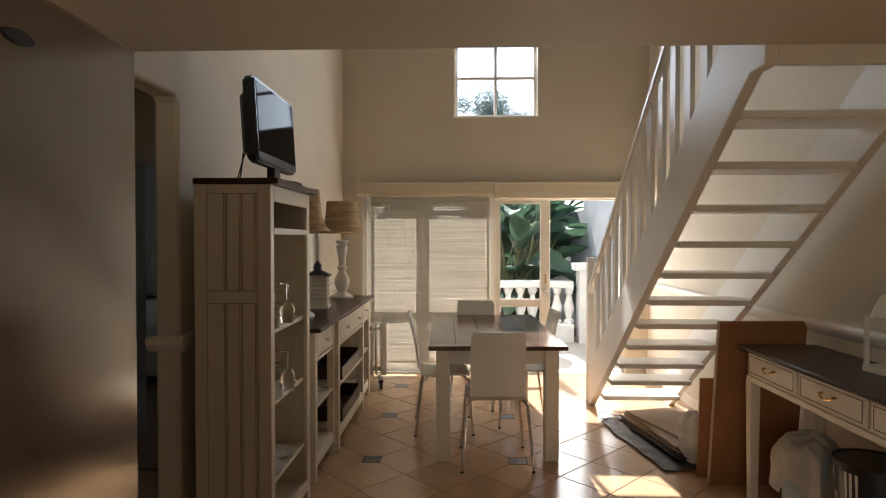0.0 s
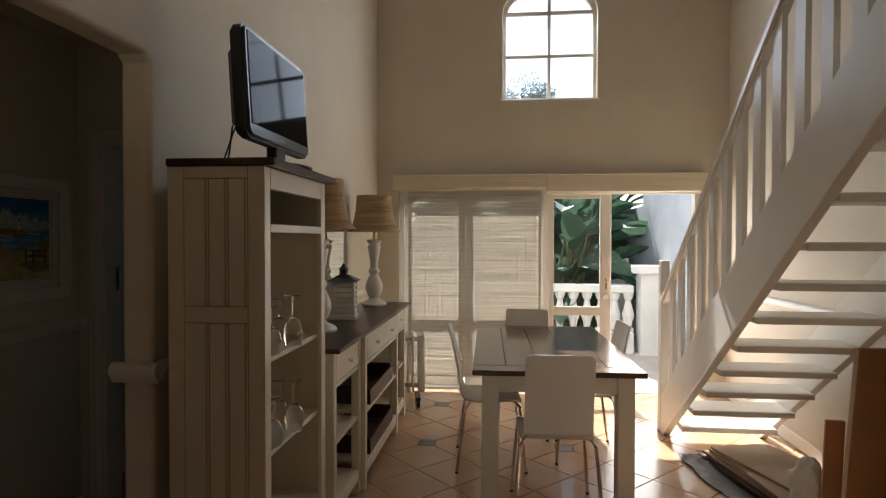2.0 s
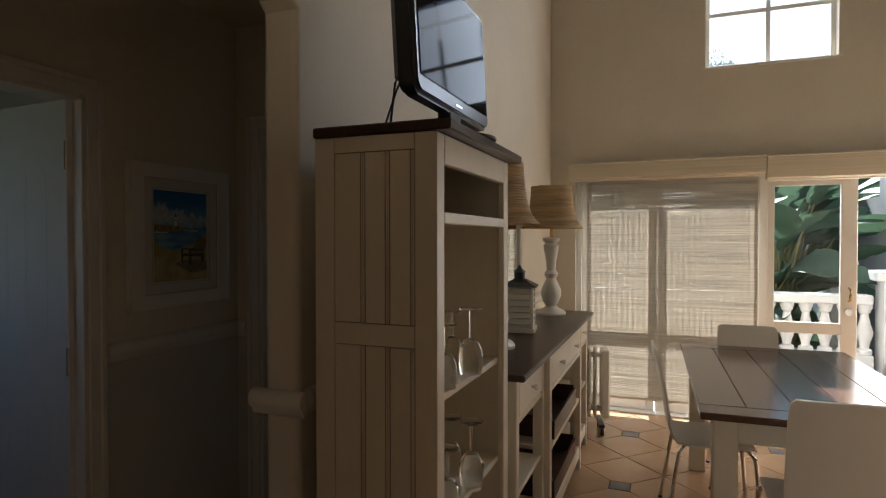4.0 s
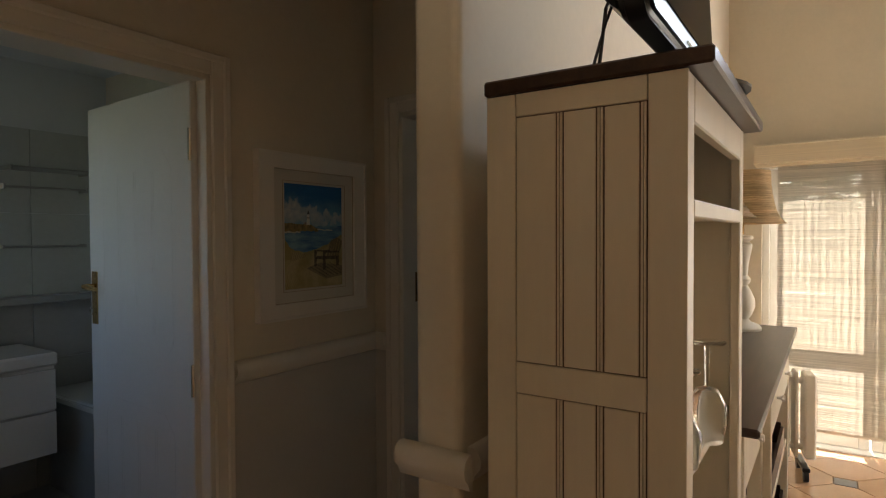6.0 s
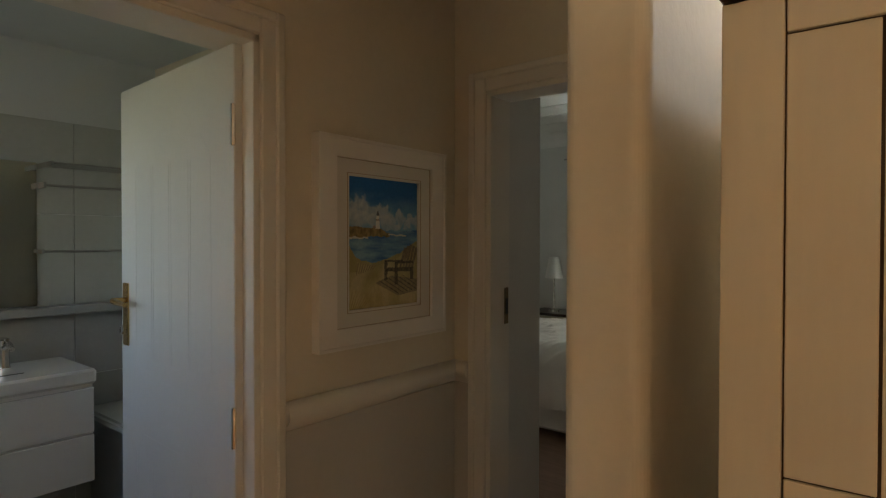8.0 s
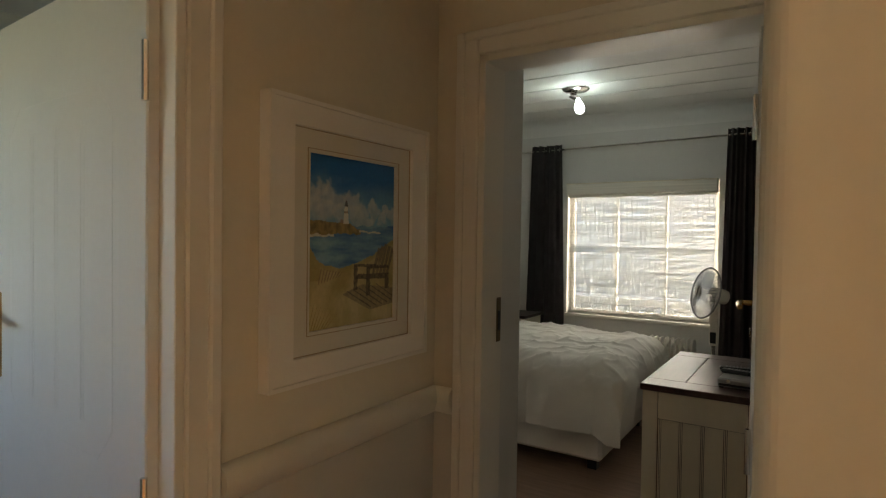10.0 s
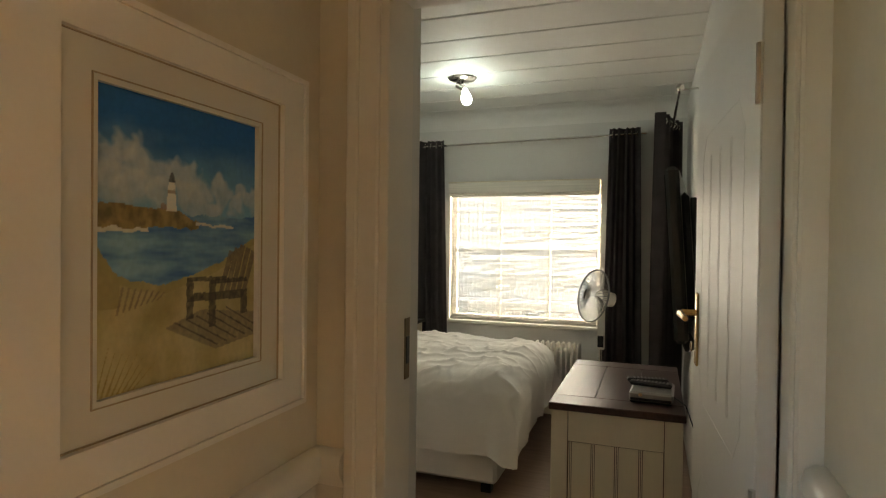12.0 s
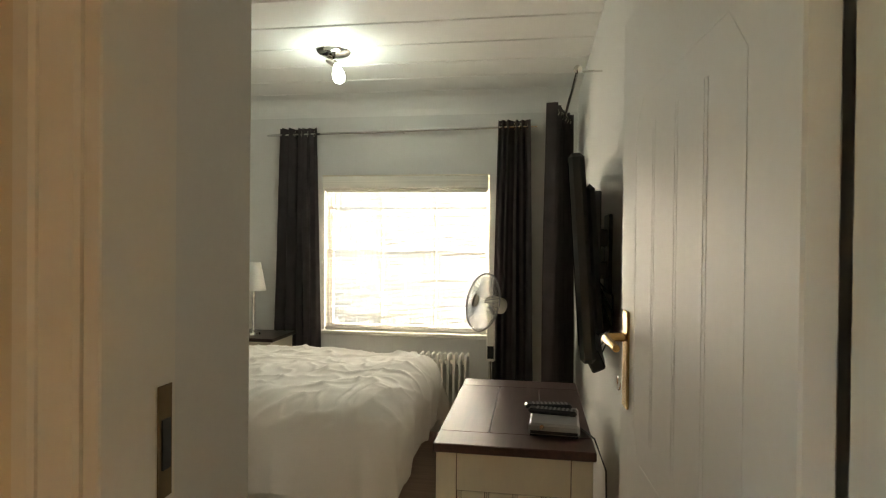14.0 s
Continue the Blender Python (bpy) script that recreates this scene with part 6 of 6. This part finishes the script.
for i in range(40):
    a = 6.2832 * i / 40
    for zc in (0.125, 0.02):
        tube(wire, [(r * math.cos(a + r * 1.2), r * math.sin(a + r * 1.2), zc + (0.07 - zc) * (r / 0.185) ** 3) for r in (0.035, 0.09, 0.14, 0.185)], 0.0021, 4)
tagged(part("guard_wire", in_head(wire), GUARD, fn), kind="stuff")
part("hub", in_head(lathe(bmesh.new(), [(0.04, 0.118), (0.04, 0.128), (0.02, 0.13)], 18)), CHROME, fn)
for i in range(3):
    b3 = bmesh.new()
    g = []
    for q in range(6):
        r = 0.03 + 0.135 * q / 5
        g.append([b3.verts.new((r * math.cos(a), r * math.sin(a), 0.07 + 0.03 * (a - c0) )) for c0 in [2.0944 * i] for a in (c0 - 0.5 * math.sin(1.1 + 1.5 * q / 5), c0, c0 + 0.5 * math.sin(1.1 + 1.5 * q / 5))])
    for p, q in zip(g, g[1:]):
        for j in range(2):
            b3.faces.new((p[j], p[j + 1], q[j + 1], q[j]))
    part("blade", in_head(b3), glass_mat("clear_smoky_blade", (0.62, 0.64, 0.66), rough=0.15), fn)
oil_heater(pose(-2.25, 7.2, 0.03, 0, 0, 178), 9, "cream oil-filled radiator under the bedroom window")

cl2 = thing("ceiling_light", pose(-2.757, 6.285, 2.57, 180), "chrome ceiling spot with a bare lit bulb", "ceiling light")
part("plate", lathe(bmesh.new(), [(0.10, 0), (0.10, 0.008), (0.085, 0.022), (0.03, 0.03)], 28), CHROME, cl2)
part("stem", tube(bmesh.new(), [(0, 0, 0.025), (0.0, 0.01, 0.055)], 0.012, 10), CHROME, cl2)
part("holder", tube(bmesh.new(), [(-0.03, 0.0, 0.05), (0.0, 0.01, 0.07), (0.02, 0.012, 0.085)], [0.022, 0.022, 0.018], 14), CHROME, cl2)
bb = bmesh.new()
lathe(bb, [(0.016, 0), (0.022, 0.02), (0.034, 0.05), (0.036, 0.075), (0.028, 0.1), (0.008, 0.112)], 18)
bmesh.ops.transform(bb, matrix=pose(0.022, 0.012, 0.085, 0, 12), verts=bb.verts)
bulb = part("bulb", bb, glow_mat("lit_bulb", (0.72, 0.95, 1.0), 1.2), cl2, "glowing cool white bulb")
bulb.visible_shadow = False

cbd = thing("power_cable", pose(-1.36, 4.93, 0), "thin black cable hanging behind the chest", "cable")
part("cable", tube(bmesh.new(), [(-0.09, 0.2, 0.83), (-0.03, 0.06, 0.82), (0.0, 0.0, 0.74), (0.005, -0.01, 0.5), (0.0, 0.02, 0.2), (0.01, 0.05, 0.006)], 0.003, 6), BLACKPL, cbd)

# ---- floor tiles ----
S = 0.3393
H = S / math.sqrt(2) - 0.0032
NODE = (-0.462, 3.815)
meshes = {}


def tile_mesh(cut):
    """A diagonal floor tile; the corners named in cut are trimmed for an inset."""
    pts = []
    for i in range(4):
        a = math.pi / 2 * i
        d = Vector((math.cos(a), math.sin(a)))
        if i in cut:
            t = Vector((-d.y, d.x))
            c = d * (H - 0.058)
            pts += [c - t * 0.058, c + t * 0.058]
        else:
            pts.append(d * H)
    bm = bmesh.new()
    rings = []
    for k, z in ((1.0, -0.01), (1.0, -0.0018), (0.987, 0.0)):
        rings.append([bm.verts.new((p.x * k, p.y * k, z)) for p in pts])
    n = len(pts)
    for a, b in zip(rings, rings[1:]):
        for j in range(n):
            bm.faces.new((a[j], a[(j + 1) % n], b[(j + 1) % n], b[j]))
    bm.faces.new(rings[-1])
    me = bpy.data.meshes.new("tile")
    bm.to_mesh(me)
    bm.free()
    me.materials.append(TILE)
    return me


D = S * math.sqrt(2) / 2
im = bpy.data.meshes.new("inset_tile")
bm = boxes((-0.054, 0.054, -0.054, 0.054, -0.01, -0.0005), bev=0.0015)
bm.to_mesh(im)
bm.free()
im.materials.append(INSET)


def clip(pts, axis, limit, keep_above):
    """The part of an outline on one side of a line."""
    out = []
    for a, b in zip(pts, pts[1:] + pts[:1]):
        ina, inb = (a[axis] >= limit) == keep_above, (b[axis] >= limit) == keep_above
        if ina:
            out.append(a)
        if ina != inb:
            k = (limit - a[axis]) / (b[axis] - a[axis])
            out.append(a.lerp(b, k))
    return out


def outline(cut):
    pts = []
    for i in range(4):
        a = math.pi / 2 * i
        d = Vector((math.cos(a), math.sin(a)))
        if i in cut:
            s = Vector((-d.y, d.x))
            c = d * (H - 0.058)
            pts += [c - s * 0.058, c + s * 0.058]
        else:
            pts.append(d * H)
    return pts


def edge_tile(pts):
    bm = bmesh.new()
    lo, hi = [bm.verts.new((p.x, p.y, -0.01)) for p in pts], [bm.verts.new((p.x, p.y, 0)) for p in pts]
    for k in range(len(pts)):
        bm.faces.new((lo[k], lo[(k + 1) % len(pts)], hi[(k + 1) % len(pts)], hi[k]))
    bm.faces.new(hi)
    me = bpy.data.meshes.new("tile")
    bm.to_mesh(me)
    bm.free()
    me.materials.append(TILE)
    return me


for i in range(-12, 14):
    for j in range(-28, 14):
        if (i + j) % 2 == 0:
            continue
        # tile centres lie half a diagonal from the corner nodes
        x, y = NODE[0] + i * D, NODE[1] + j * D
        lobby = 1.0 < y < YB + 0.2
        x0 = XP - 0.03 if lobby else XL - 0.03
        y1 = YF + 0.02 if x > XL - 0.06 else YB + 0.04
        y0 = -2.6 if x > XL - 0.06 else 0.98
        cut = tuple(q for q, (di, dj) in enumerate(((1, 0), (0, 1), (-1, 0), (0, -1))) if (i + di) % 4 == 0 and (j + dj) % 4 == 0)
        if x - H > x0 and x + H < XR + 0.03 and y - H > y0 and y + H < y1:
            if cut not in meshes:
                meshes[cut] = tile_mesh(cut)
            me = meshes[cut]
        else:
            pts = outline(cut)
            for axis, limit, above in ((0, x0 - x, True), (0, XR + 0.03 - x, False), (1, y0 - y, True), (1, y1 - y, False)):
                pts = clip(pts, axis, limit, above) if pts else pts
            if len(pts) < 3:
                continue
            me = edge_tile(pts)
        t = new("tile", me)
        t.location = (x, y, 0)
        t.parent = floor
for i in range(-8, 13, 4):
    for j in range(-20, 12, 4):
        x, y = NODE[0] + i * D, NODE[1] + j * D
        if (XL < x < XR or (XP < x < XL and 1.0 < y < YB)) and -2.5 < y < YF:
            t = new("inset_tile", im)
            t.location = (x, y, 0)
            t.parent = floor
